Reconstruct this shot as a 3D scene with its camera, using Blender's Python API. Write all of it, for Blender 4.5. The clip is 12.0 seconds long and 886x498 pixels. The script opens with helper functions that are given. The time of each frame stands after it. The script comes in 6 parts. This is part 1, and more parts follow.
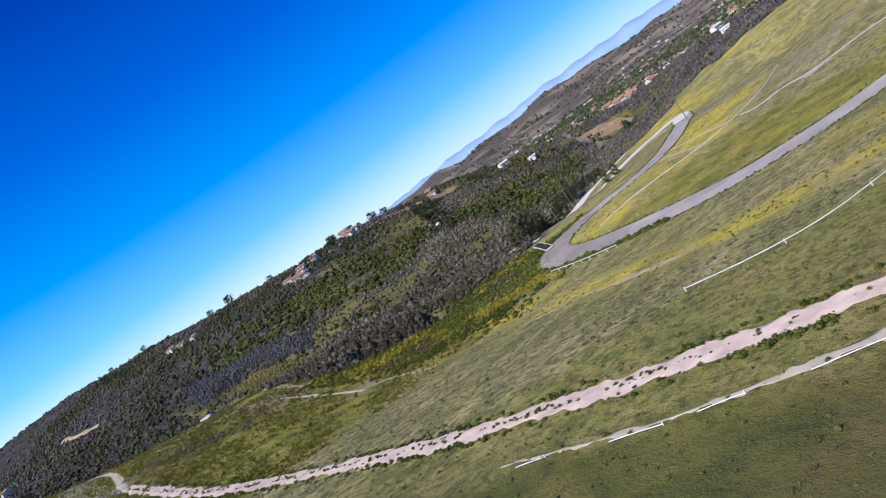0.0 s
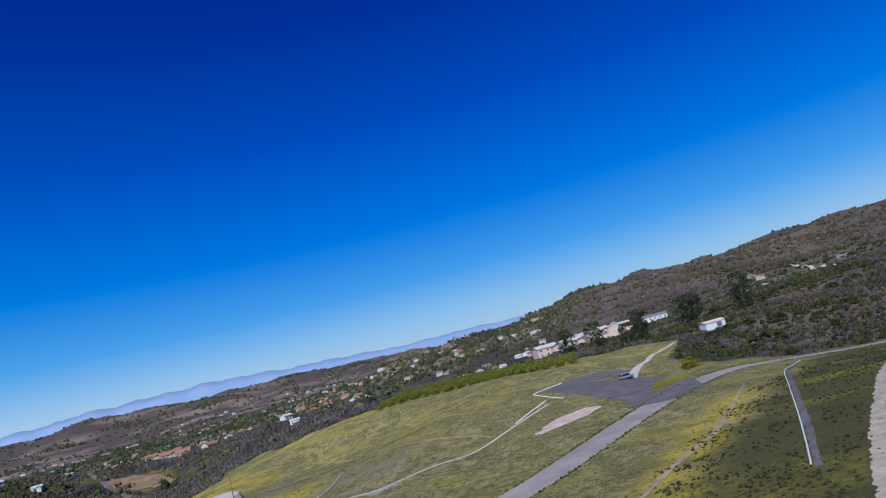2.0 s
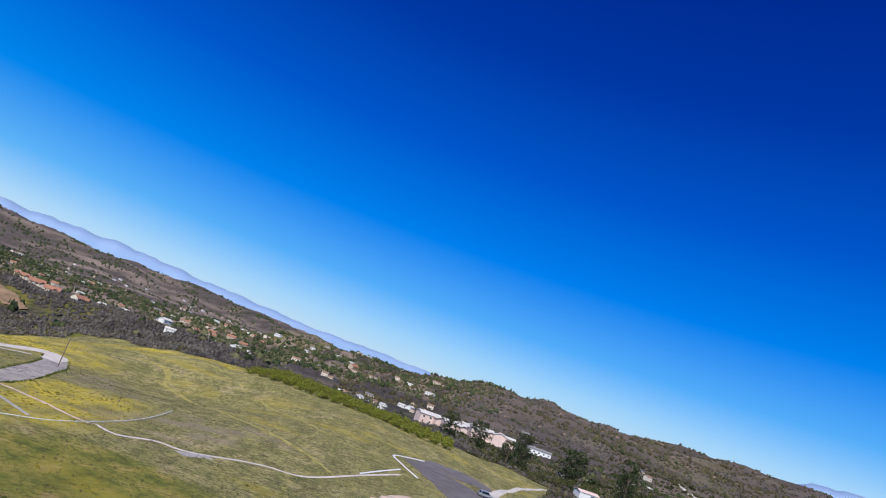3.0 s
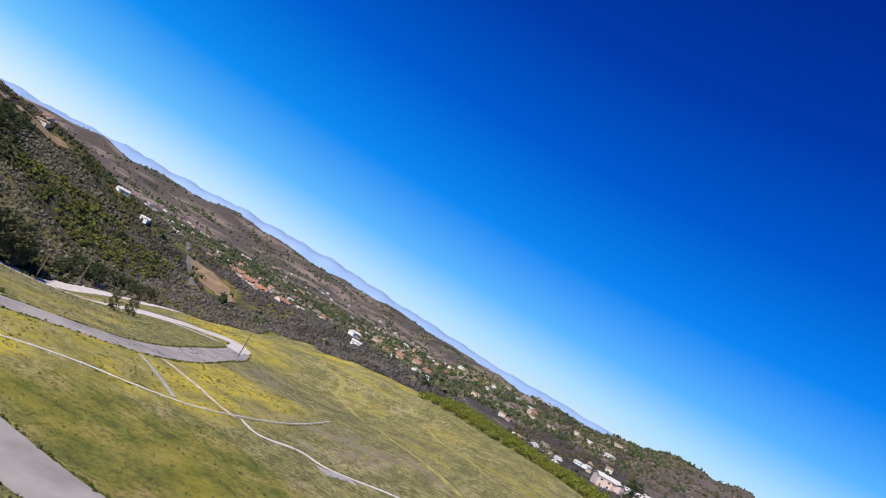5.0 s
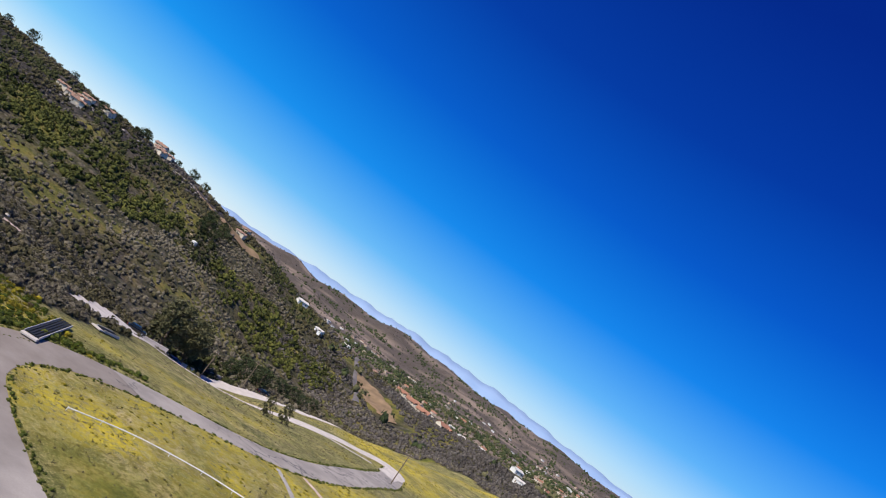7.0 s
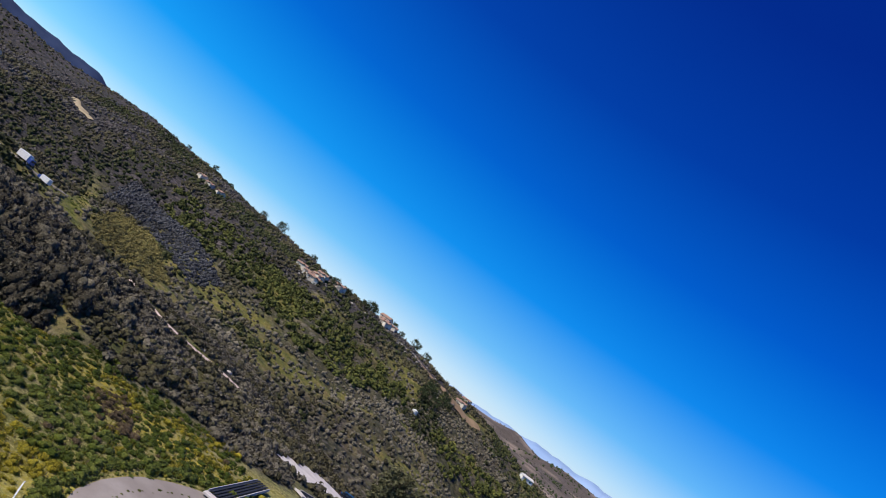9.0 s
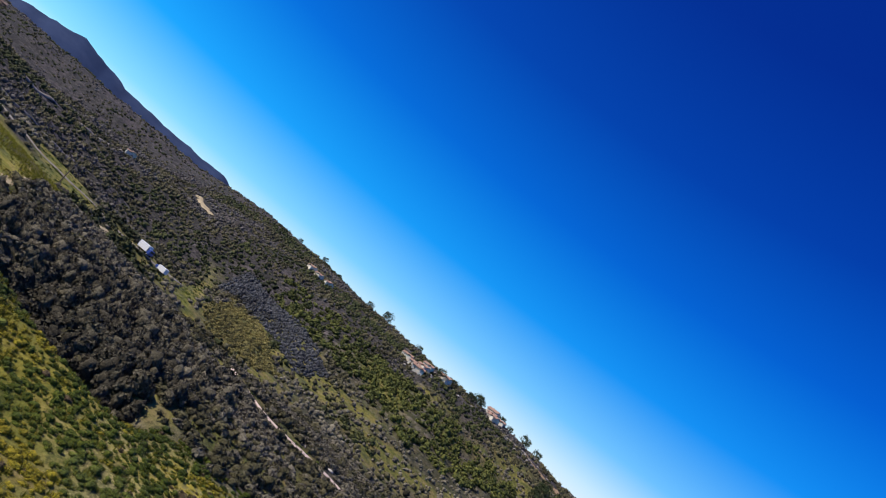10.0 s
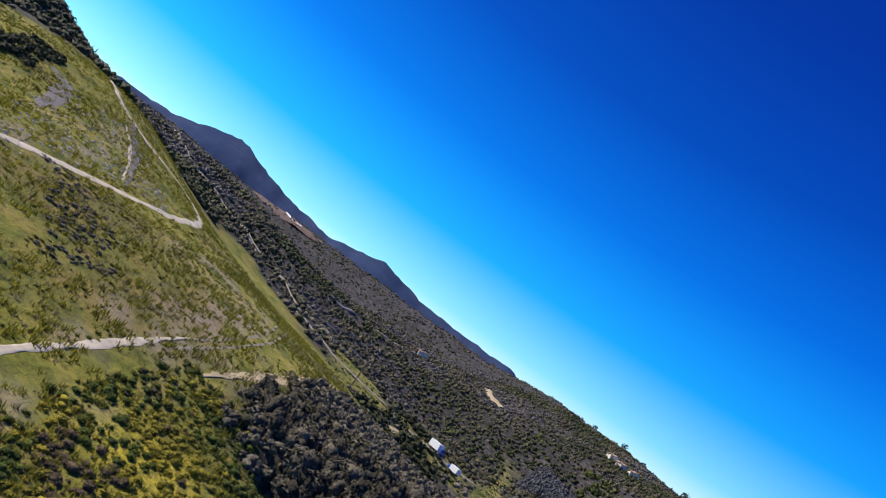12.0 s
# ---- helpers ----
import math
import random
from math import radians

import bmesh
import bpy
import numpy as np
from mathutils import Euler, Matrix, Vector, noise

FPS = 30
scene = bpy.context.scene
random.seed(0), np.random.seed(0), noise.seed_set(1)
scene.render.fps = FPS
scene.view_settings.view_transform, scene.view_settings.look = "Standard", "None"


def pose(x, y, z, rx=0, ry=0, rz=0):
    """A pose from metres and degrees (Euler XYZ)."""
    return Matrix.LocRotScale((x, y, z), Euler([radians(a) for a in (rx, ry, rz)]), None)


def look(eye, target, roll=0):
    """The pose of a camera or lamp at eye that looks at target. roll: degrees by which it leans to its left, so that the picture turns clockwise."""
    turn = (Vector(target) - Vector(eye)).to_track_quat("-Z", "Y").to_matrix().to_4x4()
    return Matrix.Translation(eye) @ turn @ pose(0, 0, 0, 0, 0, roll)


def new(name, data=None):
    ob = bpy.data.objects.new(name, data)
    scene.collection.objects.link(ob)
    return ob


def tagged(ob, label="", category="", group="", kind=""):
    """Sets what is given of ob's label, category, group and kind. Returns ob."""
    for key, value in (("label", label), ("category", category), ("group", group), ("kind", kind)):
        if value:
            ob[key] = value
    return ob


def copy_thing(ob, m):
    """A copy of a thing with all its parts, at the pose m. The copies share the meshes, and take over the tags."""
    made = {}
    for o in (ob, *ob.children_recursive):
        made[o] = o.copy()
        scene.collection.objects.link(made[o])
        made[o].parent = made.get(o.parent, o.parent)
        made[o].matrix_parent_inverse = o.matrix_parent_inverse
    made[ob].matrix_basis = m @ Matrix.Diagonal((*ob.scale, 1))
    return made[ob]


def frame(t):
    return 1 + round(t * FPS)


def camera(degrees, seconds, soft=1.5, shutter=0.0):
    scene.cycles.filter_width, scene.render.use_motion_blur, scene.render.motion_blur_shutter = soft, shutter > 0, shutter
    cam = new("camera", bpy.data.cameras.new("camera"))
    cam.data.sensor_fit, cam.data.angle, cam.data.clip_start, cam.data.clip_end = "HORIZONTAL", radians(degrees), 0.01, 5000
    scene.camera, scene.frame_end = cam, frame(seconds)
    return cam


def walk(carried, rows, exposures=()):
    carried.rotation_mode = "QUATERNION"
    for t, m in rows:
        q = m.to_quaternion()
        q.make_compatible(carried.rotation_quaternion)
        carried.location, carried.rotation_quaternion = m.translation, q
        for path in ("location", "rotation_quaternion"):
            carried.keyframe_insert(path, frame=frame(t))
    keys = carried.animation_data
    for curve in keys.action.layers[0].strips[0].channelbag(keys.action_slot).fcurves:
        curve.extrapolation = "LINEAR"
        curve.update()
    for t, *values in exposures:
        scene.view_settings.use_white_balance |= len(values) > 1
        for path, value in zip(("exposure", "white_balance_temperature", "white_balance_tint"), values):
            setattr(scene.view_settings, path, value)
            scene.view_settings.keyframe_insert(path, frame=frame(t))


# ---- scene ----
cam = camera(65.0, 12.0, soft=1.0)
PATH = [
    (0, (17.19, -62.43, 26.01), (-52.88, 8.56, 18.86), -36.08),
    (0.5, (13.65, -57.99, 25.87), (-43.13, 24.30, 27.96), -36.83),
    (1, (10.12, -53.36, 25.22), (-30.60, 37.74, 31.70), -34.16),
    (1.5, (7.33, -48.19, 24.80), (-15.05, 48.78, 34.64), -36.99),
    (2, (5.42, -42.75, 24.87), (2.39, 56.33, 38.02), -15.04),
    (2.5, (4.45, -37.16, 25.84), (7.67, 61.22, 43.47), 4.58),
    (3, (4.12, -31.46, 26.58), (5.74, 66.89, 44.61), 19.65),
    (3.2, (4.05, -29.24, 26.67), (5.71, 69.60, 41.74), 24.80),
    (4.8, (4.33, -11.59, 26.00), (-17.46, 85.50, 35.90), 28.16),
    (5, (4.15, -9.42, 25.61), (-22.17, 86.27, 37.90), 29.18),
    (5.5, (2.66, -4.14, 25.12), (-30.60, 89.00, 39.92), 31.51),
    (6, (0.14, 0.77, 24.74), (-39.94, 90.85, 41.47), 29.43),
    (6.5, (-2.13, 5.71, 24.20), (-51.22, 90.74, 43.19), 35.07),
    (6.7, (-3.16, 7.62, 23.97), (-53.92, 91.99, 41.47), 35.25),
    (8.3, (-12.13, 22.35, 21.56), (-82.86, 91.95, 33.99), 33.54),
    (8.5, (-13.95, 23.75, 21.34), (-87.64, 89.67, 36.31), 33.91),
    (9, (-18.40, 27.19, 20.64), (-99.72, 82.66, 38.24), 36.18),
    (9.5, (-23.21, 30.06, 20.42), (-109.77, 76.44, 39.28), 38.19),
    (10, (-28.43, 32.09, 20.50), (-118.91, 70.17, 39.57), 37.70),
    (10.5, (-33.35, 33.91, 20.55), (-127.37, 62.35, 39.31), 37.80),
    (11, (-38.81, 35.18, 20.57), (-135.90, 51.21, 38.32), 38.71),
    (11.5, (-44.16, 35.87, 20.71), (-142.33, 40.82, 39.13), 38.17),
    (12, (-49.58, 36.23, 20.73), (-147.88, 28.06, 37.21), 35.20),
]
walk(cam, [(t, look(eye, target, roll)) for t, eye, target, roll in PATH],
     [(0, 0.25, 5950, 10), (1.0, 0.0, 5850, 10), (2.0, -0.35, 5650, 10), (2.6, 0.05, 6100, 10), (3.2, -0.02, 6150, 10), (5.0, 0.15, 6400, 10), (6.5, 0.13, 6650, 10), (8.5, 0.07, 6400, 10), (10.5, 0.27, 6500, 10), (12.0, 0.42, 6500, 10)])

SWELLS = [(-900, -100, 380, 67.2), (-500, 900, 380, -78.5), (100, 1100, 380, 30.5), (-1100, 1100, 380, 33.1),
         (-1100, -500, 380, 37.1), (500, 900, 380, -15.3), (-340, 690, 160, 20.2), (-700, -120, 160, -9.2),
         (-430, 240, 160, 26.1), (-430, -300, 160, 23.7), (-520, -30, 160, -39.7), (-700, 150, 160, 19.0),
         (20, 690, 160, -9.3), (110, -210, 160, -18.8), (-430, 510, 160, -12.6), (-700, 330, 160, 6.3),
         (-70, 510, 160, -5.0)]
KNOLLS = [(-195, 165, 70, -26.8), (-420, 30, 70, -0.4), (-195, 300, 70, -32.6), (-60, 75, 70, -16.2),
         (-330, 75, 70, -23.0), (-195, -150, 70, 6.7), (-150, 390, 70, 12.5), (-420, -105, 70, 14.8),
         (120, 165, 70, -16.8), (-420, 390, 70, 11.0), (-375, 390, 70, 6.3), (75, 345, 70, -5.9),
         (-140, 160, 30, -7.5), (-200, 60, 30, -13.0), (-80, 20, 30, -3.1), (-200, -60, 30, 11.6),
         (-180, 60, 30, 4.1), (-220, 200, 30, 8.4), (-220, -20, 30, -6.9), (-180, 100, 30, 4.3),
         (-60, 80, 30, 3.4), (-60, 200, 30, -10.2), (-120, 180, 30, 4.1), (-247, -148, 32, 20.0)]
BASE = 15.32

# ---------------------------------------------------------------- light
SUN_AZ, SUN_EL = 168.0, 46.0          # degrees left of +y, above the horizon
world = bpy.data.worlds.new("world")
scene.world = world
world.use_nodes = True
wn = world.node_tree.nodes
wl = world.node_tree.links
sky = wn.new("ShaderNodeTexSky")
sky.sky_type = "NISHITA"
sky.sun_disc = False
sky.sun_elevation = radians(SUN_EL)
sky.sun_rotation = radians(-SUN_AZ)
sky.altitude = 200
sky.air_density = 1.0
sky.dust_density = 0.15
sky.ozone_density = 6.0
rich = wn.new("ShaderNodeHueSaturation")
rich.inputs["Saturation"].default_value = 1.3
deep = wn.new("ShaderNodeGamma")
deep.inputs[1].default_value = 1.8
wl.new(sky.outputs[0], rich.inputs["Color"])
wl.new(rich.outputs[0], deep.inputs[0])
# clear dry air: white haze low over the horizon, deep blue above it
toward = wn.new("ShaderNodeTexCoord")
rise_of = wn.new("ShaderNodeSeparateXYZ")
air = wn.new("ShaderNodeValToRGB")
AIR = [(0.0, (0.60, 0.79, 0.98)), (0.045, (0.43, 0.70, 0.99)), (0.10, (0.125, 0.49, 0.97)), (0.19, (0.004, 0.268, 0.91)),
       (0.32, (0.001, 0.116, 0.67)), (0.46, (0.001, 0.047, 0.42)), (0.62, (0.001, 0.023, 0.29)), (1.0, (0.001, 0.015, 0.2))]
while len(air.color_ramp.elements) < len(AIR):
    air.color_ramp.elements.new(0.5)
for stop, (at, colour) in zip(air.color_ramp.elements, AIR):
    stop.position, stop.color = at, (*colour, 1)
wl.new(toward.outputs["Generated"], rise_of.inputs[0])
wl.new(rise_of.outputs["Z"], air.inputs[0])
scaled = wn.new("ShaderNodeVectorMath")
scaled.operation = "SCALE"
scaled.inputs["Scale"].default_value = 0.036
wl.new(deep.outputs[0], scaled.inputs[0])
both = wn.new("ShaderNodeMix")
both.data_type = "RGBA"
both.inputs[0].default_value = 0.85
wl.new(scaled.outputs[0], both.inputs[6])
wl.new(air.outputs[0], both.inputs[7])
# paler air on the sun's side
sunward = wn.new("ShaderNodeVectorMath")
sunward.operation = "DOT_PRODUCT"
sunward.inputs[1].default_value = (-math.sin(radians(SUN_AZ)), math.cos(radians(SUN_AZ)), 0)
paler = wn.new("ShaderNodeMapRange")
paler.inputs["From Min"].default_value, paler.inputs["From Max"].default_value, paler.inputs["To Max"].default_value = -1.0, 0.9, 1.0
gain = wn.new("ShaderNodeMix")
gain.data_type = "RGBA"
gain.inputs[6].default_value, gain.inputs[7].default_value = (0.82, 0.86, 0.93, 1), (2.6, 1.72, 1.17, 1)
lit = wn.new("ShaderNodeMix")
lit.data_type, lit.blend_type = "RGBA", "MULTIPLY"
lit.inputs[0].default_value = 1.0
wl.new(toward.outputs["Generated"], sunward.inputs[0])
wl.new(sunward.outputs["Value"], paler.inputs["Value"])
wl.new(paler.outputs[0], gain.inputs[0])
wl.new(gain.outputs[2], lit.inputs[7])
wl.new(both.outputs[2], lit.inputs[6])
wl.new(lit.outputs[2], wn["Background"].inputs[0])
wn["Background"].inputs[1].default_value = 0.9

sun_data = bpy.data.lights.new("sun", "SUN")
sun_data.energy = 5.0
sun_data.angle = radians(0.53)
sun_data.color = (1.0, 0.935, 0.85)
sun_way = Vector((-math.sin(radians(SUN_AZ)) * math.cos(radians(SUN_EL)),
                  math.cos(radians(SUN_AZ)) * math.cos(radians(SUN_EL)), math.sin(radians(SUN_EL))))
sun = new("sun", sun_data)
sun.matrix_world = look(sun_way * 300, (0, 0, 0))
scene.view_settings.exposure = 0.0

# ---------------------------------------------------------------- land
RIDGE_AZ = [-180, -120, -75, -50, -34, -27, -20, -14, -10, -8, -6, -3, 4, 12, 30]
RIDGE_Z = [45, 60, 80, 72, 60, 52, 52, 53, 54, 50, 40, 24, 10, -5, -25]
PEAK_AZ = [78, 80, 82, 84, 87, 90, 93, 97, 102, 107, 112, 117, 123, 128, 140, 170]
PEAK_Z = [-40, 95, 225, 262, 262, 270, 284, 332, 278, 320, 396, 306, 292, 330, 280, -40]
RANGE_AZ = [-180, -100, -60, -45, -38, -33, -29, -25, -15, -5, 1, 6, 10, 13, 19, 25, 31, 39, 46, 58, 75, 180]
RANGE_Z = [180, 190, 230, 240, 222, 190, 130, 105, 80, 66, 80, 84, 100, 116, 148, 172, 165, 150, 135, 110, 100, 180]


def smooth(a, b, v):
    s = np.clip((v - a) / (b - a), 0, 1)
    return s * s * (3 - 2 * s)


def wave(x, y, k):
    """Cheap uneven waves, about one metre high, of wavelength about 6 / k."""
    return (np.sin(x * k + 1.7 * np.sin(y * k * 0.7)) * np.cos(y * k * 1.1 + 1.3 * np.sin(x * k * 0.6 + 2.0))
            + 0.5 * np.sin((x + y) * k * 2.3 + 2 * np.sin((x - y) * k * 1.2)))


GRASS = [(-207, 34), (-146, 23), (-119, 24), (-108, 40), (-105, 55), (-100, 72), (-104, 90), (-117, 108), (-128, 127), (-137, 148), (-143, 172),
         (-142, 190), (-138, 204), (-138, 215), (-152, 240), (-152, 290), (-140, 317), (-100, 305), (-77, 303), (-48, 300), (25, 290), (84, 262), (62, 200),
         (82, 168), (110, 152), (210, 130), (240, -200), (-60, -250), (-120, -130), (-160, -80), (-190, -66), (-225, -52), (-272, -34), (-234, 4)]


def edge_distance(x, y, poly):
    """Signed distance to a closed outline, positive inside."""
    x, y = np.asarray(x, float), np.asarray(y, float)
    best, inside = np.full(x.shape, 1e9), np.zeros(x.shape, bool)
    for (ax, ay), (bx, by) in zip(poly, poly[1:] + poly[:1]):
        dx, dy = bx - ax, by - ay
        s = np.clip(((x - ax) * dx + (y - ay) * dy) / (dx * dx + dy * dy), 0, 1)
        best = np.minimum(best, np.hypot(x - ax - s * dx, y - ay - s * dy))
        if dy:
            inside ^= ((ay > y) != (by > y)) & (x < ax + (y - ay) * dx / dy)
    return np.where(inside, best, -best)


def line_distance(x, y, line):
    """Distance to an open line of points in plan."""
    x, y = np.asarray(x, float), np.asarray(y, float)
    best = np.full(x.shape, 1e9)
    for (ax, ay), (bx, by) in zip(line, line[1:]):
        dx, dy = bx - ax, by - ay
        s = np.clip(((x - ax) * dx + (y - ay) * dy) / (dx * dx + dy * dy), 0, 1)
        best = np.minimum(best, np.hypot(x - ax - s * dx, y - ay - s * dy))
    return best


def land(x, y):
    """Height of the ground."""
    x, y = np.asarray(x, float), np.asarray(y, float)
    r, az = np.hypot(x, y), np.degrees(np.arctan2(-x, y))
    z = BASE + sum(a * np.exp(-((x - p) ** 2 + (y - q) ** 2) / (2 * s * s)) for p, q, s, a in SWELLS + KNOLLS)
    out = smooth(1000, 1500, r)
    z = z * (1 - out) + out * (-15 + 9 * wave(x, y, 0.006) * smooth(1300, 2000, r))
    ridge = np.interp(az, RIDGE_AZ, RIDGE_Z) + 9 * wave(x, y, 0.011) + 5 * wave(x, y, 0.03) - 7 * np.abs(wave(x + 70, y, 0.018)) + 4
    z = np.maximum(z, z + (ridge - z) * np.exp(-((r - 1250) / 330) ** 2) * smooth(34, 10, az))
    rise = np.interp(az, [-30, 0, 8, 12, 20, 28, 38, 46, 55, 70], [20, 15, 25, 40, 58, 68, 68, 64, 55, 30]) + 12 * wave(x, y, 0.008) + 4 * wave(x, y, 0.02)
    z = np.maximum(z, z + (rise - z) * np.exp(-((r - 2450) / 450) ** 2) * smooth(62, 50, az) * smooth(-12, 4, az))
    rough = smooth(120, 420, r) * (1 - out)
    z = z - 12 * smooth(480, 700, r) * smooth(77, 85, az) * smooth(116, 106, az)
    cleft = 6.5 * np.exp(-(line_distance(x, y, [(-118, 32), (-113, 37.5), (-109.5, 43), (-107, 47)]) / 3.0) ** 2)
    return z - cleft + rough * (1.3 * wave(x, y, 0.05) + 0.6 * wave(x + 40, y, 0.13))

# ---------------------------------------------------------------- materials
def shader(name, rough=0.9, metal=0.0):
    m = bpy.data.materials.new(name)
    m.use_nodes = True
    b = m.node_tree.nodes["Principled BSDF"]
    b.inputs["Roughness"].default_value, b.inputs["Metallic"].default_value = rough, metal
    if rough > 0.6:
        b.inputs["Specular IOR Level"].default_value = 0.2
    return m, m.node_tree.nodes, m.node_tree.links, b


def noise_node(n, l, scale, detail=4.0, rough=0.6, coord=None):
    t = n.new("ShaderNodeTexNoise")
    t.inputs["Scale"].default_value, t.inputs["Detail"].default_value, t.inputs["Roughness"].default_value = scale, detail, rough
    if coord is not None:
        l.new(coord, t.inputs["Vector"])
    return t


def ramp(n, l, source, *stops):
    r = n.new("ShaderNodeValToRGB")
    e = r.color_ramp.elements
    while len(e) < len(stops):
        e.new(0.5)
    for k, (at, colour) in zip(e, stops):
        k.position, k.color = at, (*colour, 1)
    l.new(source, r.inputs[0])
    return r.outputs[0]


def mix(n, l, fac, a, b):
    m = n.new("ShaderNodeMix")
    m.data_type = "RGBA"
    for socket, v in ((m.inputs[0], fac), (m.inputs[6], a), (m.inputs[7], b)):
        if isinstance(v, (int, float)):
            socket.default_value = v
        elif isinstance(v, tuple):
            socket.default_value = (*v, 1)
        else:
            l.new(v, socket)
    return m.outputs[2]


def maths(n, l, op, a, b):
    m = n.new("ShaderNodeMath")
    m.operation = op
    m.use_clamp = False
    for socket, v in zip(m.inputs, (a, b)):
        if isinstance(v, (int, float)):
            socket.default_value = v
        else:
            l.new(v, socket)
    return m.outputs[0]


def bumped(n, l, b, height, strength, distance):
    k = n.new("ShaderNodeBump")
    k.inputs["Strength"].default_value, k.inputs["Distance"].default_value = strength, distance
    l.new(height, k.inputs["Height"])
    l.new(k.outputs[0], b.inputs["Normal"])


def place(n, kind="Object"):
    return n.new("ShaderNodeTexCoord").outputs[kind]


def plain(name, colour, rough=0.7, metal=0.0, vary=0.25, scale=3.0, bump=0.0):
    """A surface with blotches at two scales."""
    m, n, l, b = shader(name, rough, metal)
    at = place(n)
    big, fine = noise_node(n, l, scale, coord=at), noise_node(n, l, scale * 9, coord=at)
    dark = tuple(c * (1 - vary) for c in colour)
    light = tuple(min(1, c * (1 + vary * 0.6)) for c in colour)
    c = ramp(n, l, big.outputs[0], (0.3, dark), (0.7, light))
    c = mix(n, l, maths(n, l, "MULTIPLY", fine.outputs[0], 0.35), c, dark)
    l.new(c, b.inputs["Base Color"])
    if bump:
        bumped(n, l, b, fine.outputs[0], 0.5, bump)
    return m


def leafy(name, dark, mid, light, trans=0.0):
    """Foliage: each clump of its own tone, mottled."""
    m, n, l, b = shader(name, 0.75)
    geo = n.new("ShaderNodeNewGeometry")
    at = place(n)
    big = noise_node(n, l, 0.035, 3.0, coord=at)
    fine = noise_node(n, l, 3.0, 5.0, 0.75, coord=at)
    v = maths(n, l, "ADD", maths(n, l, "MULTIPLY", geo.outputs["Random Per Island"], 0.3), maths(n, l, "MULTIPLY", big.outputs[0], 0.65))
    v = maths(n, l, "ADD", v, maths(n, l, "MULTIPLY", maths(n, l, "SUBTRACT", fine.outputs[0], 0.5), 0.8))
    colour = ramp(n, l, v, (0.2, dark), (0.48, mid), (0.8, light))
    l.new(colour, b.inputs["Base Color"])
    bumped(n, l, b, fine.outputs[0], 1.0, 0.45)
    thin, blend = n.new("ShaderNodeBsdfTranslucent"), n.new("ShaderNodeMixShader")
    blend.inputs[0].default_value = trans
    l.new(colour, thin.inputs[0])
    l.new(b.outputs[0], blend.inputs[1])
    l.new(thin.outputs[0], blend.inputs[2])
    l.new(blend.outputs[0], n["Material Output"].inputs[0])
    return m


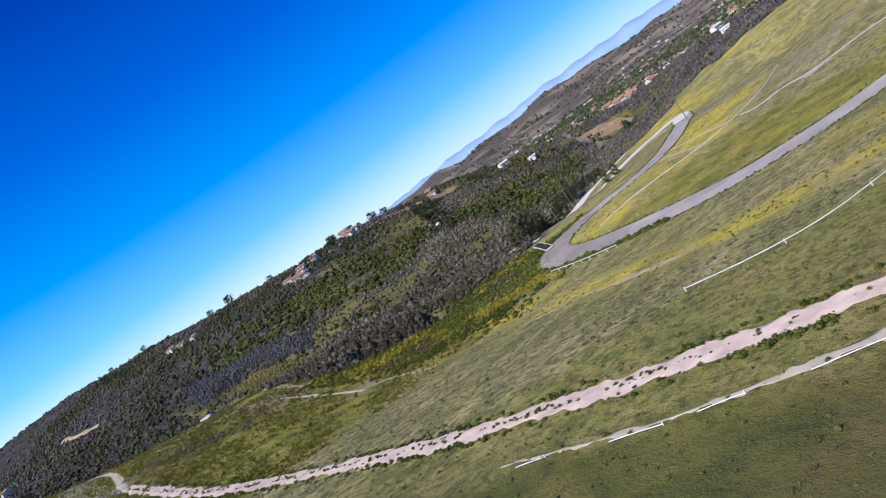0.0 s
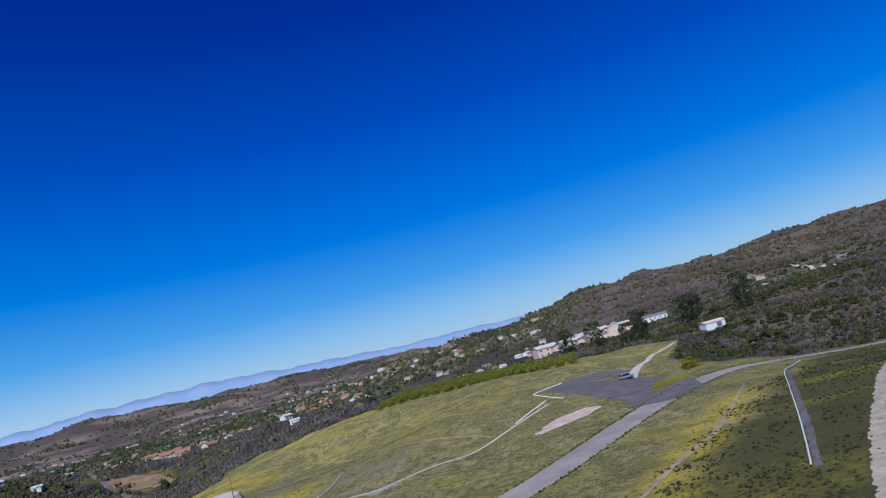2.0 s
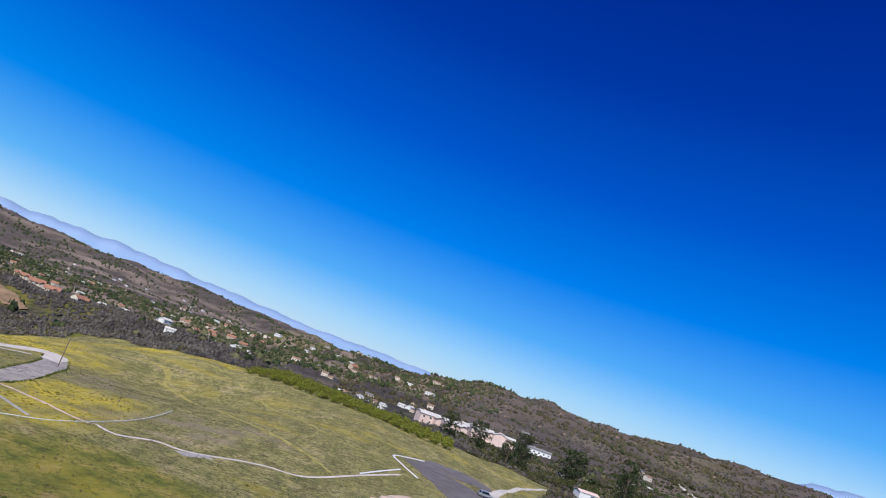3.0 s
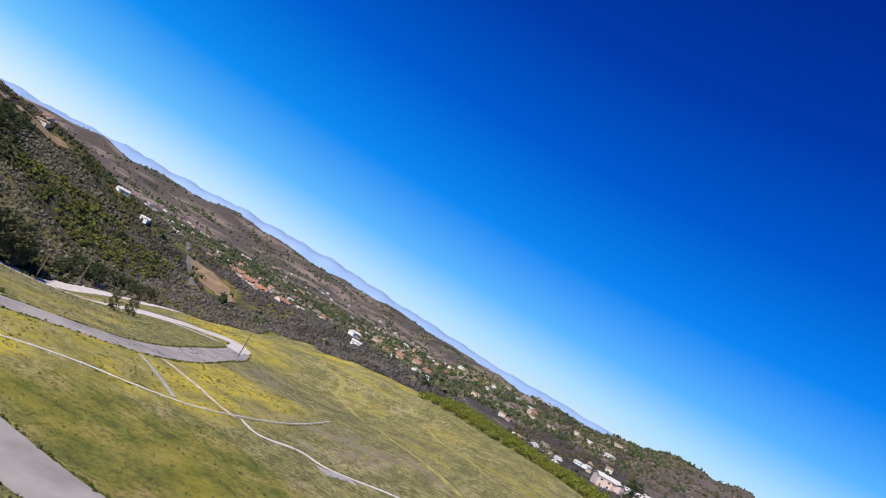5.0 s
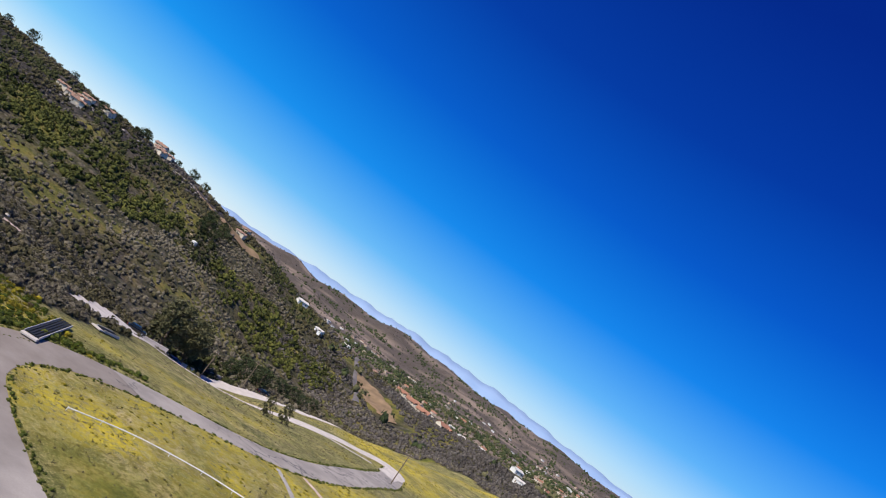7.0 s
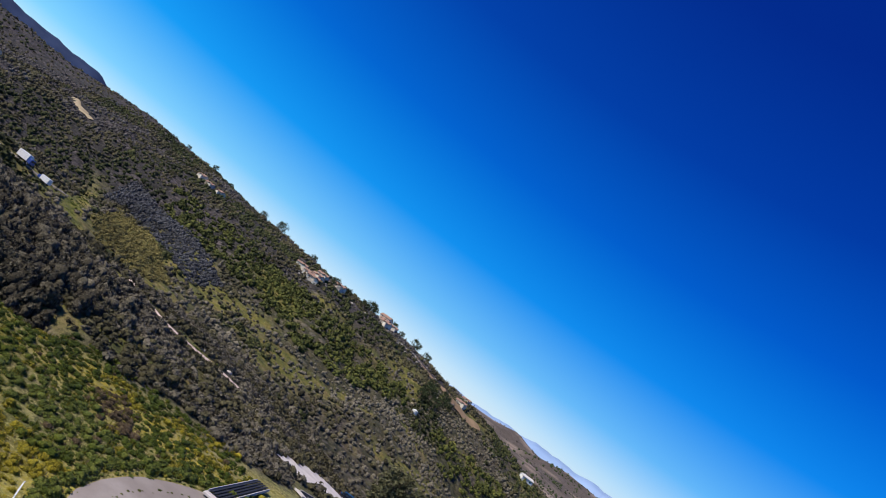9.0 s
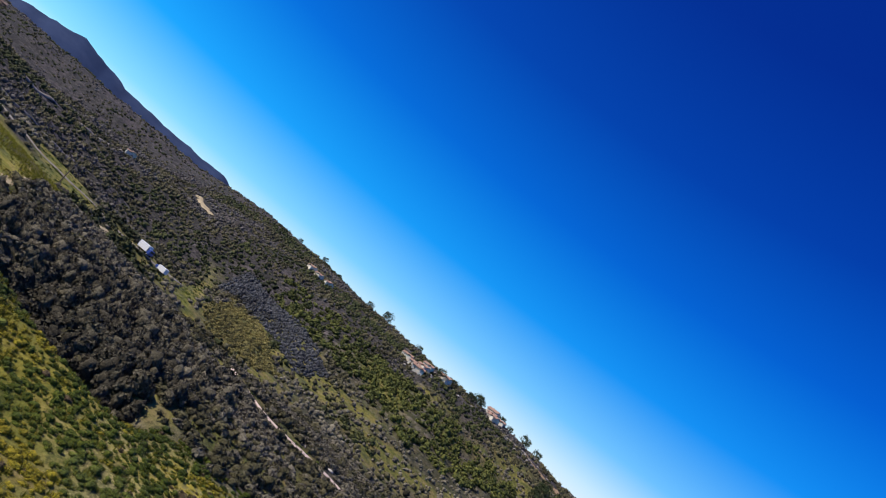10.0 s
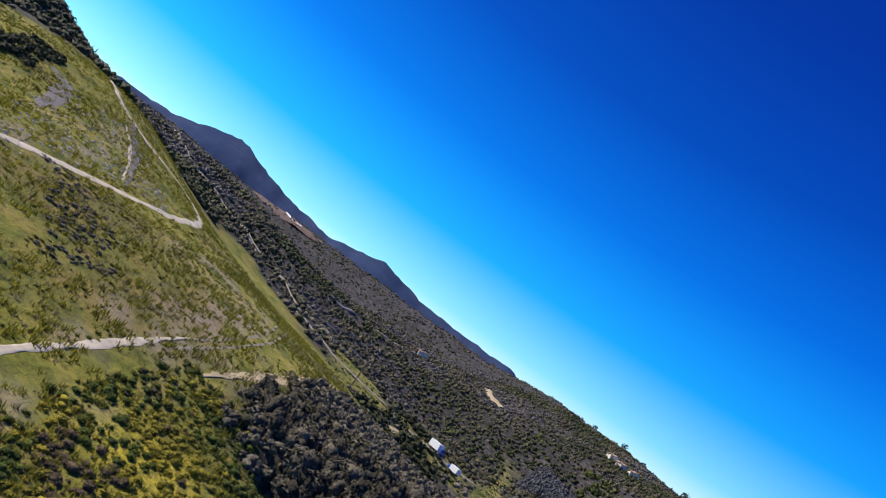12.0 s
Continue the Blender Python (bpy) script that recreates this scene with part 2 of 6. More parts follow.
def ground_material():
    m, n, l, b = shader("ground", 0.95)
    at = place(n)
    cover = n.new("ShaderNodeVertexColor")
    cover.layer_name = "cover"
    parts = n.new("ShaderNodeSeparateColor")
    l.new(cover.outputs[0], parts.inputs[0])
    broad, mid = noise_node(n, l, 0.02, 5.0, 0.65, at), noise_node(n, l, 0.16, 6.0, 0.7, at)
    fine, grit = noise_node(n, l, 1.1, 6.0, 0.75, at), noise_node(n, l, 5.0, 4.0, 0.7, at)
    wide = n.new("ShaderNodeMapping")
    wide.inputs["Rotation"].default_value = (0, 0, 0.9)
    wide.inputs["Scale"].default_value = (1.0, 0.22, 1.0)
    l.new(at, wide.inputs[0])
    streak = noise_node(n, l, 0.22, 5.0, 0.65, wide.outputs[0])
    # short spring grass, from dry straw to fresh green
    g = ramp(n, l, mid.outputs[0], (0.32, (0.127, 0.134, 0.0405)), (0.43, (0.237, 0.228, 0.072)), (0.53, (0.374, 0.322, 0.131)), (0.66, (0.594, 0.455, 0.279)))
    g = mix(n, l, ramp(n, l, broad.outputs[0], (0.42, (0, 0, 0)), (0.58, (0.75, 0.75, 0.75))), g, (0.264, 0.247, 0.0765))
    g = mix(n, l, ramp(n, l, streak.outputs[0], (0.48, (0, 0, 0)), (0.56, (0.5, 0.5, 0.5))), g, (0.127, 0.139, 0.0405))
    patchy = noise_node(n, l, 0.3, 4.0, 0.7, at)
    g = mix(n, l, ramp(n, l, patchy.outputs[0], (0.50, (0, 0, 0)), (0.58, (0.65, 0.65, 0.65))), g, (0.135, 0.118, 0.045))
    g = mix(n, l, ramp(n, l, patchy.outputs[0], (0.36, (0.6, 0.6, 0.6)), (0.43, (0, 0, 0))), g, (0.44, 0.385, 0.11))
    g = mix(n, l, ramp(n, l, grit.outputs[0], (0.53, (0, 0, 0)), (0.62, (0.75, 0.75, 0.75))), g, (0.616, 0.495, 0.216))
    g = mix(n, l, ramp(n, l, fine.outputs[0], (0.48, (0, 0, 0)), (0.58, (0.72, 0.72, 0.72))), g, (0.055, 0.0624, 0.0198))
    # rank olive growth on the slopes, with brown dead patches
    k = ramp(n, l, mid.outputs[0], (0.34, (0.0715, 0.0891, 0.0108)), (0.46, (0.182, 0.188, 0.0252)), (0.56, (0.286, 0.247, 0.0405)), (0.70, (0.44, 0.327, 0.117)))
    k = mix(n, l, ramp(n, l, broad.outputs[0], (0.52, (0, 0, 0)), (0.62, (0.5, 0.5, 0.5))), k, (0.154, 0.099, 0.045))
    k = mix(n, l, ramp(n, l, fine.outputs[0], (0.48, (0, 0, 0)), (0.62, (0.6, 0.6, 0.6))), k, (0.0495, 0.0515, 0.0126))
    # darker rank weeds on the damp ground in the east
    xyz = n.new("ShaderNodeSeparateXYZ")
    l.new(at, xyz.inputs[0])
    damp = n.new("ShaderNodeMapRange")
    damp.inputs["From Min"].default_value, damp.inputs["From Max"].default_value, damp.inputs["To Max"].default_value = 5.0, 25.0, 0.9
    l.new(xyz.outputs[0], damp.inputs["Value"])
    south = n.new("ShaderNodeMapRange")
    south.inputs["From Min"].default_value, south.inputs["From Max"].default_value, south.inputs["To Max"].default_value = -26.0, -33.0, 0.62
    l.new(xyz.outputs[1], south.inputs["Value"])
    k = mix(n, l, maths(n, l, "MAXIMUM", damp.outputs[0], maths(n, l, "MULTIPLY", south.outputs[0], maths(n, l, "GREATER_THAN", xyz.outputs[0], -75.0))), k, ramp(n, l, fine.outputs[0], (0.35, (0.033, 0.0356, 0.0126)), (0.6, (0.0935, 0.094, 0.0306))))
    g = mix(n, l, cover.outputs[1], k, g)
    # yellow flowers
    f = maths(n, l, "MULTIPLY", parts.outputs[1], ramp(n, l, fine.outputs[0], (0.40, (0, 0, 0)), (0.56, (1, 1, 1))))
    g = mix(n, l, f, g, (0.638, 0.495, 0.0405))
    # low brush on the hillsides: rounded clumps, the soil between them darkened as painted shade
    clump = n.new("ShaderNodeTexVoronoi")
    clump.inputs["Scale"].default_value = 0.42
    stir = n.new("ShaderNodeVectorMath")
    stir.operation = "MULTIPLY_ADD"
    stir.inputs[1].default_value = (1.6, 1.6, 1.6)
    l.new(fine.outputs[1], stir.inputs[0])
    l.new(at, stir.inputs[2])
    l.new(stir.outputs[0], clump.inputs["Vector"])
    tone = n.new("ShaderNodeSeparateColor")
    l.new(clump.outputs["Color"], tone.inputs[0])
    s = ramp(n, l, tone.outputs[0], (0.0, (0.0264, 0.0268, 0.0213)), (0.45, (0.0528, 0.0475, 0.0406)), (0.8, (0.088, 0.076, 0.0705)), (1.0, (0.132, 0.109, 0.101)))
    far = noise_node(n, l, 0.035, 6.0, 0.75, at)
    s = mix(n, l, ramp(n, l, broad.outputs[0], (0.46, (0, 0, 0)), (0.66, (0.6, 0.6, 0.6))), s, (0.084, 0.0674, 0.0705))
    s = mix(n, l, ramp(n, l, far.outputs[0], (0.47, (0, 0, 0)), (0.56, (0.7, 0.7, 0.7))), s, (0.0317, 0.0303, 0.0256))
    s = mix(n, l, ramp(n, l, clump.outputs["Distance"], (0.55, (0, 0, 0)), (0.85, (0.7, 0.7, 0.7))), s, (0.0193, 0.0164, 0.0149))
    c = mix(n, l, parts.outputs[0], s, g)
    # worn earth; on far ground its paleness also stands in for haze
    d = ramp(n, l, fine.outputs[0], (0.3, (0.22, 0.163, 0.126)), (0.6, (0.418, 0.322, 0.252)))
    e = maths(n, l, "MULTIPLY", parts.outputs[2], ramp(n, l, grit.outputs[0], (0.3, (0.55, 0.55, 0.55)), (0.6, (1, 1, 1))))
    c = mix(n, l, e, c, d)
    l.new(c, b.inputs["Base Color"])
    h = maths(n, l, "ADD", fine.outputs[0], maths(n, l, "MULTIPLY", grit.outputs[0], 0.5))
    bushy = maths(n, l, "MULTIPLY", maths(n, l, "SUBTRACT", 1.0, parts.outputs[0]), maths(n, l, "SUBTRACT", 1.0, clump.outputs["Distance"]))
    bumped(n, l, b, maths(n, l, "ADD", h, maths(n, l, "MULTIPLY", bushy, 3.0)), 0.9, 0.45)
    return m


def asphalt_material():
    m, n, l, b = shader("asphalt", 0.9)
    at = place(n)
    big, fine = noise_node(n, l, 0.12, 5.0, coord=at), noise_node(n, l, 6.0, 4.0, coord=at)
    c = ramp(n, l, big.outputs[0], (0.35, (0.29, 0.255, 0.228)), (0.65, (0.47, 0.415, 0.37)))
    c = mix(n, l, maths(n, l, "MULTIPLY", fine.outputs[0], 0.5), c, (0.21, 0.19, 0.18))
    xyz = n.new("ShaderNodeSeparateXYZ")
    l.new(at, xyz.inputs[0])
    bend = n.new("ShaderNodeMapRange")
    bend.inputs["From Min"].default_value, bend.inputs["From Max"].default_value = -48.0, -64.0
    l.new(xyz.outputs[0], bend.inputs["Value"])
    dirty = maths(n, l, "MULTIPLY", bend.outputs[0], maths(n, l, "LESS_THAN", xyz.outputs[1], 78.0))
    c = mix(n, l, maths(n, l, "MULTIPLY", dirty, ramp(n, l, big.outputs[0], (0.3, (0.9, 0.9, 0.9)), (0.7, (0.45, 0.45, 0.45)))), c, (0.205, 0.168, 0.142))
    # sealed cracks
    v = n.new("ShaderNodeTexVoronoi")
    v.feature = "DISTANCE_TO_EDGE"
    v.inputs["Scale"].default_value = 0.22
    bent = n.new("ShaderNodeVectorMath")
    bent.operation = "MULTIPLY_ADD"
    warp = noise_node(n, l, 0.5, 3.0, coord=at)
    l.new(warp.outputs[1], bent.inputs[0])
    bent.inputs[1].default_value = (4, 4, 4)
    l.new(at, bent.inputs[2])
    l.new(bent.outputs[0], v.inputs["Vector"])
    patch = noise_node(n, l, 0.05, 2.0, coord=at)
    stretch = maths(n, l, "MULTIPLY", maths(n, l, "GREATER_THAN", xyz.outputs[1], 76.0), maths(n, l, "LESS_THAN", xyz.outputs[0], -55.0))
    crack = maths(n, l, "MULTIPLY", ramp(n, l, v.outputs[0], (0.022, (1, 1, 1)), (0.045, (0, 0, 0))), ramp(n, l, patch.outputs[0], (0.43, (0, 0, 0)), (0.52, (1, 1, 1))))
    c = mix(n, l, maths(n, l, "MULTIPLY", maths(n, l, "MULTIPLY", crack, stretch), 0.8), c, (0.06, 0.06, 0.065))
    l.new(c, b.inputs["Base Color"])
    bumped(n, l, b, fine.outputs[0], 0.3, 0.02)
    return m


# horizon range: distance haze is put into the base colour as pale blue
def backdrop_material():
    m, n, l, b = shader("haze_blue_hills", 1.0)
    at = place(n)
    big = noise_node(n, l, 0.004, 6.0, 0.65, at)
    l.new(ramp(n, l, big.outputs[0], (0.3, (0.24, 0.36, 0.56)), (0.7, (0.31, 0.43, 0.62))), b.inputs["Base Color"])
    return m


# dark brush tones with the blue of distant air mixed into the colour
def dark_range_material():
    m, n, l, b = shader("hazed_dark_range", 1.0)
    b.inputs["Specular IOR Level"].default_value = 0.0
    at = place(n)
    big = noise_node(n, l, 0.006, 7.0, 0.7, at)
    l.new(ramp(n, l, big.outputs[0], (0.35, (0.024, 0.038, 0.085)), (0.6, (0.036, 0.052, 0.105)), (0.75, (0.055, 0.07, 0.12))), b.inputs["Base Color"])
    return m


HAZED_DARK = dark_range_material()
GROUND, ASPHALT, HAZE_BLUE = ground_material(), asphalt_material(), backdrop_material()
DIRT = plain("pale_dirt", (0.66, 0.51, 0.42), 0.95, vary=0.35, scale=0.5, bump=0.05)
GRAVEL = plain("grey_gravel", (0.40, 0.37, 0.34), 0.95, vary=0.35, scale=0.6, bump=0.05)
CONCRETE = plain("weathered_concrete", (0.60, 0.54, 0.49), 0.9, vary=0.2, scale=0.5, bump=0.01)
SAGE = leafy("grey_sage", (0.027, 0.0228, 0.015), (0.157, 0.135, 0.0931), (0.266, 0.23, 0.162))
CHAPARRAL = leafy("chaparral", (0.0156, 0.0138, 0.006), (0.0911, 0.08, 0.0372), (0.172, 0.147, 0.0744))
MUSTARD = leafy("mustard", (0.0644, 0.0644, 0.00736), (0.267, 0.225, 0.0184), (0.534, 0.414, 0.0258))
WEED = leafy("green_weeds", (0.02, 0.028, 0.006), (0.095, 0.12, 0.018), (0.24, 0.255, 0.042))
SLOPE_GRASS = leafy("slope_grass", (0.051, 0.0563, 0.00704), (0.18, 0.176, 0.0211), (0.361, 0.308, 0.0484), 0.45)
RANK = leafy("rank_dark_weeds", (0.02, 0.026, 0.011), (0.058, 0.066, 0.024), (0.12, 0.125, 0.045))
BANK = leafy("bank_weeds", (0.0177, 0.0278, 0.00303), (0.072, 0.1, 0.00828), (0.185, 0.198, 0.0206))
DEAD = leafy("withered_weeds", (0.0425, 0.0281, 0.0153), (0.119, 0.0824, 0.0425), (0.212, 0.149, 0.0765))
DUN = leafy("dun_brush", (0.03, 0.026, 0.022), (0.108, 0.094, 0.083), (0.205, 0.18, 0.155))
FIELD_WEED = leafy("field_weeds", (0.06, 0.07, 0.022), (0.14, 0.155, 0.045), (0.25, 0.24, 0.085))
GROVE = leafy("grove_leaves", (0.0118, 0.0176, 0.00336), (0.0864, 0.0954, 0.0194), (0.227, 0.216, 0.0486))
TOYON = leafy("dark_green_shrub", (0.0084, 0.0112, 0.0035), (0.045, 0.0522, 0.0144), (0.117, 0.117, 0.0378))
ASHEN = leafy("blue_grey_brush", (0.0096, 0.0078, 0.0048), (0.0893, 0.076, 0.0475), (0.275, 0.237, 0.162))
OCHRE = leafy("ochre_brush", (0.05, 0.042, 0.012), (0.19, 0.16, 0.05), (0.37, 0.3, 0.1))
SLATE_BRUSH = leafy("slate_brush", (0.02, 0.02, 0.02), (0.075, 0.076, 0.08), (0.17, 0.17, 0.175))
TREE_DARK = leafy("dark_leaves", (0.018, 0.0283, 0.0115), (0.0515, 0.0696, 0.0258), (0.129, 0.142, 0.0541))
TREE_OLIVE = leafy("olive_leaves", (0.0504, 0.056, 0.0252), (0.123, 0.12, 0.056), (0.238, 0.21, 0.105))
ORCHARD = leafy("orchard_leaves", (0.0738, 0.0943, 0.00984), (0.221, 0.238, 0.0287), (0.353, 0.336, 0.0492))
BARK = plain("bark", (0.20, 0.15, 0.11), 0.9, vary=0.4, scale=2.0, bump=0.02)
DRY = leafy("dry_grass", (0.10, 0.085, 0.045), (0.23, 0.20, 0.10), (0.40, 0.34, 0.19), 0.45)
WHITE_PAINT = plain("white_paint", (0.78, 0.77, 0.74), 0.5, vary=0.12, scale=1.0)
CREAM = plain("cream_stucco", (0.70, 0.62, 0.50), 0.85, vary=0.12, scale=0.6)
PINK = plain("pink_stucco", (0.72, 0.55, 0.48), 0.85, vary=0.12, scale=0.6)
TAN = plain("tan_stucco", (0.52, 0.42, 0.31), 0.85, vary=0.15, scale=0.6)
ORANGE_TILE = plain("orange_clay_tiles", (0.38, 0.19, 0.125), 0.8, vary=0.3, scale=0.8, bump=0.03)
TERRACOTTA = plain("terracotta_tiles", (0.33, 0.205, 0.15), 0.8, vary=0.3, scale=0.8, bump=0.03)
SLATE = plain("grey_shingles", (0.24, 0.23, 0.23), 0.85, vary=0.3, scale=0.8, bump=0.03)
PALE_ROOF = plain("pale_roof", (0.60, 0.57, 0.53), 0.8, vary=0.15, scale=0.8)
WINDOW = plain("dark_glass", (0.03, 0.04, 0.05), 0.12, vary=0.1)
RUBBER = plain("black_rubber", (0.02, 0.02, 0.02), 0.8)
STEEL = plain("steel", (0.45, 0.45, 0.46), 0.4, 0.9)
RUSTY = plain("dark_corrugated_metal", (0.028, 0.03, 0.038), 0.8, 0.0, vary=0.4, scale=2.0)
CAR_BLACK = plain("black_car_paint", (0.012, 0.013, 0.016), 0.25)
CAR_SILVER = plain("silver_car_paint", (0.45, 0.46, 0.48), 0.3, 0.5)
CAR_BLUE = plain("blue_car_paint", (0.03, 0.07, 0.28), 0.3)
CAR_WHITE = plain("white_car_paint", (0.75, 0.75, 0.75), 0.3)
SANDY = plain("tan_sand", (0.42, 0.335, 0.205), 0.95, vary=0.35, scale=0.3, bump=0.1)
PALE_TRAIL = plain("pale_trail_earth", (0.50, 0.43, 0.33), 0.95, vary=0.35, scale=0.5, bump=0.05)
TILLED = plain("brown_tilled_earth", (0.27, 0.185, 0.11), 0.95, vary=0.35, scale=0.15, bump=0.1)
LOT = plain("dark_worn_asphalt", (0.17, 0.152, 0.15), 0.9, vary=0.35, scale=0.25, bump=0.02)
STRAW = plain("straw_grass", (0.38, 0.325, 0.10), 0.95, vary=0.45, scale=0.5, bump=0.1)
TRAIL = plain("dull_trail_earth", (0.27, 0.235, 0.19), 0.95, vary=0.35, scale=0.5, bump=0.05)
RED_EARTH = plain("red_brown_earth", (0.155, 0.105, 0.082), 0.95, vary=0.4, scale=0.06, bump=0.3)
WOOD = plain("grey_timber", (0.22, 0.17, 0.12), 0.9, vary=0.35, scale=2.0)
ROCK = plain("pale_rock", (0.46, 0.41, 0.36), 0.95, vary=0.35, scale=0.8, bump=0.1)
BROWN_ROCK = plain("brown_rock", (0.30, 0.21, 0.155), 0.95, vary=0.35, scale=0.2, bump=0.2)
LAMP_GLASS = plain("lamp_glass", (0.8, 0.8, 0.75), 0.15)
TAIL_RED = plain("tail_lamp_red", (0.4, 0.02, 0.02), 0.2)


# ---------------------------------------------------------------- mesh helpers
def from_arrays(name, verts, faces, material):
    """A mesh object from numpy arrays of vertices and of triangles or quads."""
    me = bpy.data.meshes.new(name)
    k = faces.shape[1]
    me.vertices.add(len(verts))
    me.vertices.foreach_set("co", verts.astype(np.float32).ravel())
    me.loops.add(faces.size)
    me.loops.foreach_set("vertex_index", faces.astype(np.int32).ravel())
    me.polygons.add(len(faces))
    me.polygons.foreach_set("loop_start", np.arange(0, faces.size, k, dtype=np.int32))
    me.polygons.foreach_set("loop_total", np.full(len(faces), k, dtype=np.int32))
    me.update(calc_edges=True)
    me.validate()
    me.materials.append(material)
    return new(name, me)


def smoothed(ob):
    ob.data.polygons.foreach_set("use_smooth", np.ones(len(ob.data.polygons), dtype=bool))
    return ob


def part(name, bm, material, parent=None, label=""):
    """A bmesh as one mesh object under a thing."""
    me = bpy.data.meshes.new(name)
    bm.to_mesh(me)
    bm.free()
    me.materials.append(material)
    ob = new(name, me)
    if parent is not None:
        ob.parent = parent
    return tagged(ob, label) if label else ob


def box(bm, x, y, z, w, d, h, turn=0.0, bevel=0.0):
    """A box with its base centre at x, y, z."""
    m = pose(x, y, z + h / 2, 0, 0, turn) @ Matrix.Diagonal((w, d, h, 1))
    made = bmesh.ops.create_cube(bm, size=1, matrix=m)
    if bevel:
        edges = list({e for v in made["verts"] for e in v.link_edges})
        bmesh.ops.bevel(bm, geom=edges, offset=bevel, segments=1, affect="EDGES")


def tube(bm, a, b, r0, r1=None, sides=8):
    """A round bar from a to b, tapering from r0 to r1."""
    a, b = Vector(a), Vector(b)
    m = look((a + b) / 2, b)
    bmesh.ops.create_cone(bm, cap_ends=True, segments=sides, radius1=r1 if r1 is not None else r0, radius2=r0, depth=(b - a).length, matrix=m)


def curve(line, step=1.5):
    """Points of a smooth line through the given ones in plan."""
    p = [Vector(q) for q in line]
    p = [p[0] * 2 - p[1]] + p + [p[-1] * 2 - p[-2]]
    out = []
    for a, b, c, d in zip(p, p[1:], p[2:], p[3:]):
        n = max(2, int((c - b).length / step))
        for i in range(n):
            t = i / n
            out.append(0.5 * (2 * b + (c - a) * t + (2 * a - 5 * b + 4 * c - d) * t * t + (3 * b - a - 3 * c + d) * t ** 3))
    return np.array([tuple(q) for q in out + [p[-2]]])


def strip(name, line, width, material, lift=0.06, ragged=0.25, across=5, step=1.5, label="", category="", kind="structure"):
    """A ribbon laid on the ground along a line, with uneven edges."""
    c = curve(line, step)
    w = np.interp(np.linspace(0, 1, len(c)), np.linspace(0, 1, len(width)), width) if isinstance(width, (list, tuple)) else np.full(len(c), width)
    t = np.gradient(c, axis=0)
    t /= np.linalg.norm(t, axis=1)[:, None]
    side = np.stack([-t[:, 1], t[:, 0]], -1)
    s = np.linspace(-0.5, 0.5, across)
    jit = ragged * np.stack([wave(c[:, 0] * 3 + 9 * k, c[:, 1] * 3, 0.35) for k in (0, 1)], -1)
    off = s[None, :] * w[:, None]
    off[:, 0] += jit[:, 0] * 0.6
    off[:, -1] += jit[:, 1] * 0.6
    xy = c[:, None, :] + off[:, :, None] * side[:, None, :]
    x, y = xy[..., 0].ravel(), xy[..., 1].ravel()
    edge = np.tile(np.r_[0.35, np.ones(across - 2), 0.35], len(c))
    v = np.stack([x, y, land(x, y) + lift * edge], -1)
    i = np.arange(len(c) - 1)[:, None] * across + np.arange(across - 1)[None, :]
    f = np.stack([i, i + 1, i + across + 1, i + across], -1).reshape(-1, 4)[:, ::-1]
    return tagged(smoothed(from_arrays(name, v, f, material)), label, category, kind=kind)


# ---------------------------------------------------------------- ground sheet and far range
def grid_lines(lo, hi, fine, far):
    steps, at, s = [], 0.0, fine
    while at < far:
        s = min(s * 1.1, 38) if at < 1500 else min(s * 1.05, 62) if at < 2900 else s * 1.15
        at += s
        steps.append(at)
    return np.concatenate([lo - np.array(steps[::-1]), np.arange(lo, hi + 0.1, fine), hi + np.array(steps)])


ROAD_LOOP = [(-93, 193), (-87, 180), (-78.5, 156), (-70, 126), (-67.5, 108), (-69, 97), (-72.5, 88), (-76, 79.5), (-78, 71), (-77.5, 63.5), (-74.5, 57.5), (-69.5, 53),
             (-62, 50), (-55, 48), (-46, 46), (-34, 44), (-24, 44), (-13, 48), (-4, 55), (6.5, 66), (19, 84), (32, 104), (46, 126), (60, 146), (76, 157), (106, 152), (160, 140)]
ROAD_ARM = [(-90, 184), (-94, 195), (-101, 193), (-107, 182), (-113, 166), (-122, 148), (-130, 133)]
ROAD_PALE = [(-112, 92), (-121, 108), (-132, 127), (-140, 148), (-144, 172), (-143, 190), (-140, 206), (-133, 222), (-125, 234)]
TRACK = [(60, -10), (30, -16), (4, -20), (-5, -21.6), (-17, -23), (-34, -24.2), (-48, -24), (-61, -23.8), (-76, -24), (-90, -24.4), (-106, -23.4), (-129, -21.8)]
WEST_TRACK = [(-128, -22), (-134, -20.8), (-139, -19), (-150, -16), (-162, -14), (-175, -14.8), (-184, -17), (-190, -20), (-194, -25), (-194, -30), (-190.5, -35), (-188, -40), (-190, -50), (-205, -66)]

gx, gy = grid_lines(-225, 105, 2.5, 4400), grid_lines(-60, 320, 2.5, 4400)
X, Y = np.meshgrid(gx, gy)
gv = np.stack([X.ravel(), Y.ravel(), land(X.ravel(), Y.ravel())], -1)
gi = np.arange(len(gy) - 1)[:, None] * len(gx) + np.arange(len(gx) - 1)[None, :]
gf = np.stack([gi, gi + 1, gi + len(gx) + 1, gi + len(gx)], -1).reshape(-1, 4)
ground = smoothed(from_arrays("ground", gv, gf, GROUND))
tagged(ground, "rolling spring grassland and brown brush-covered hillsides", "ground", kind="structure")


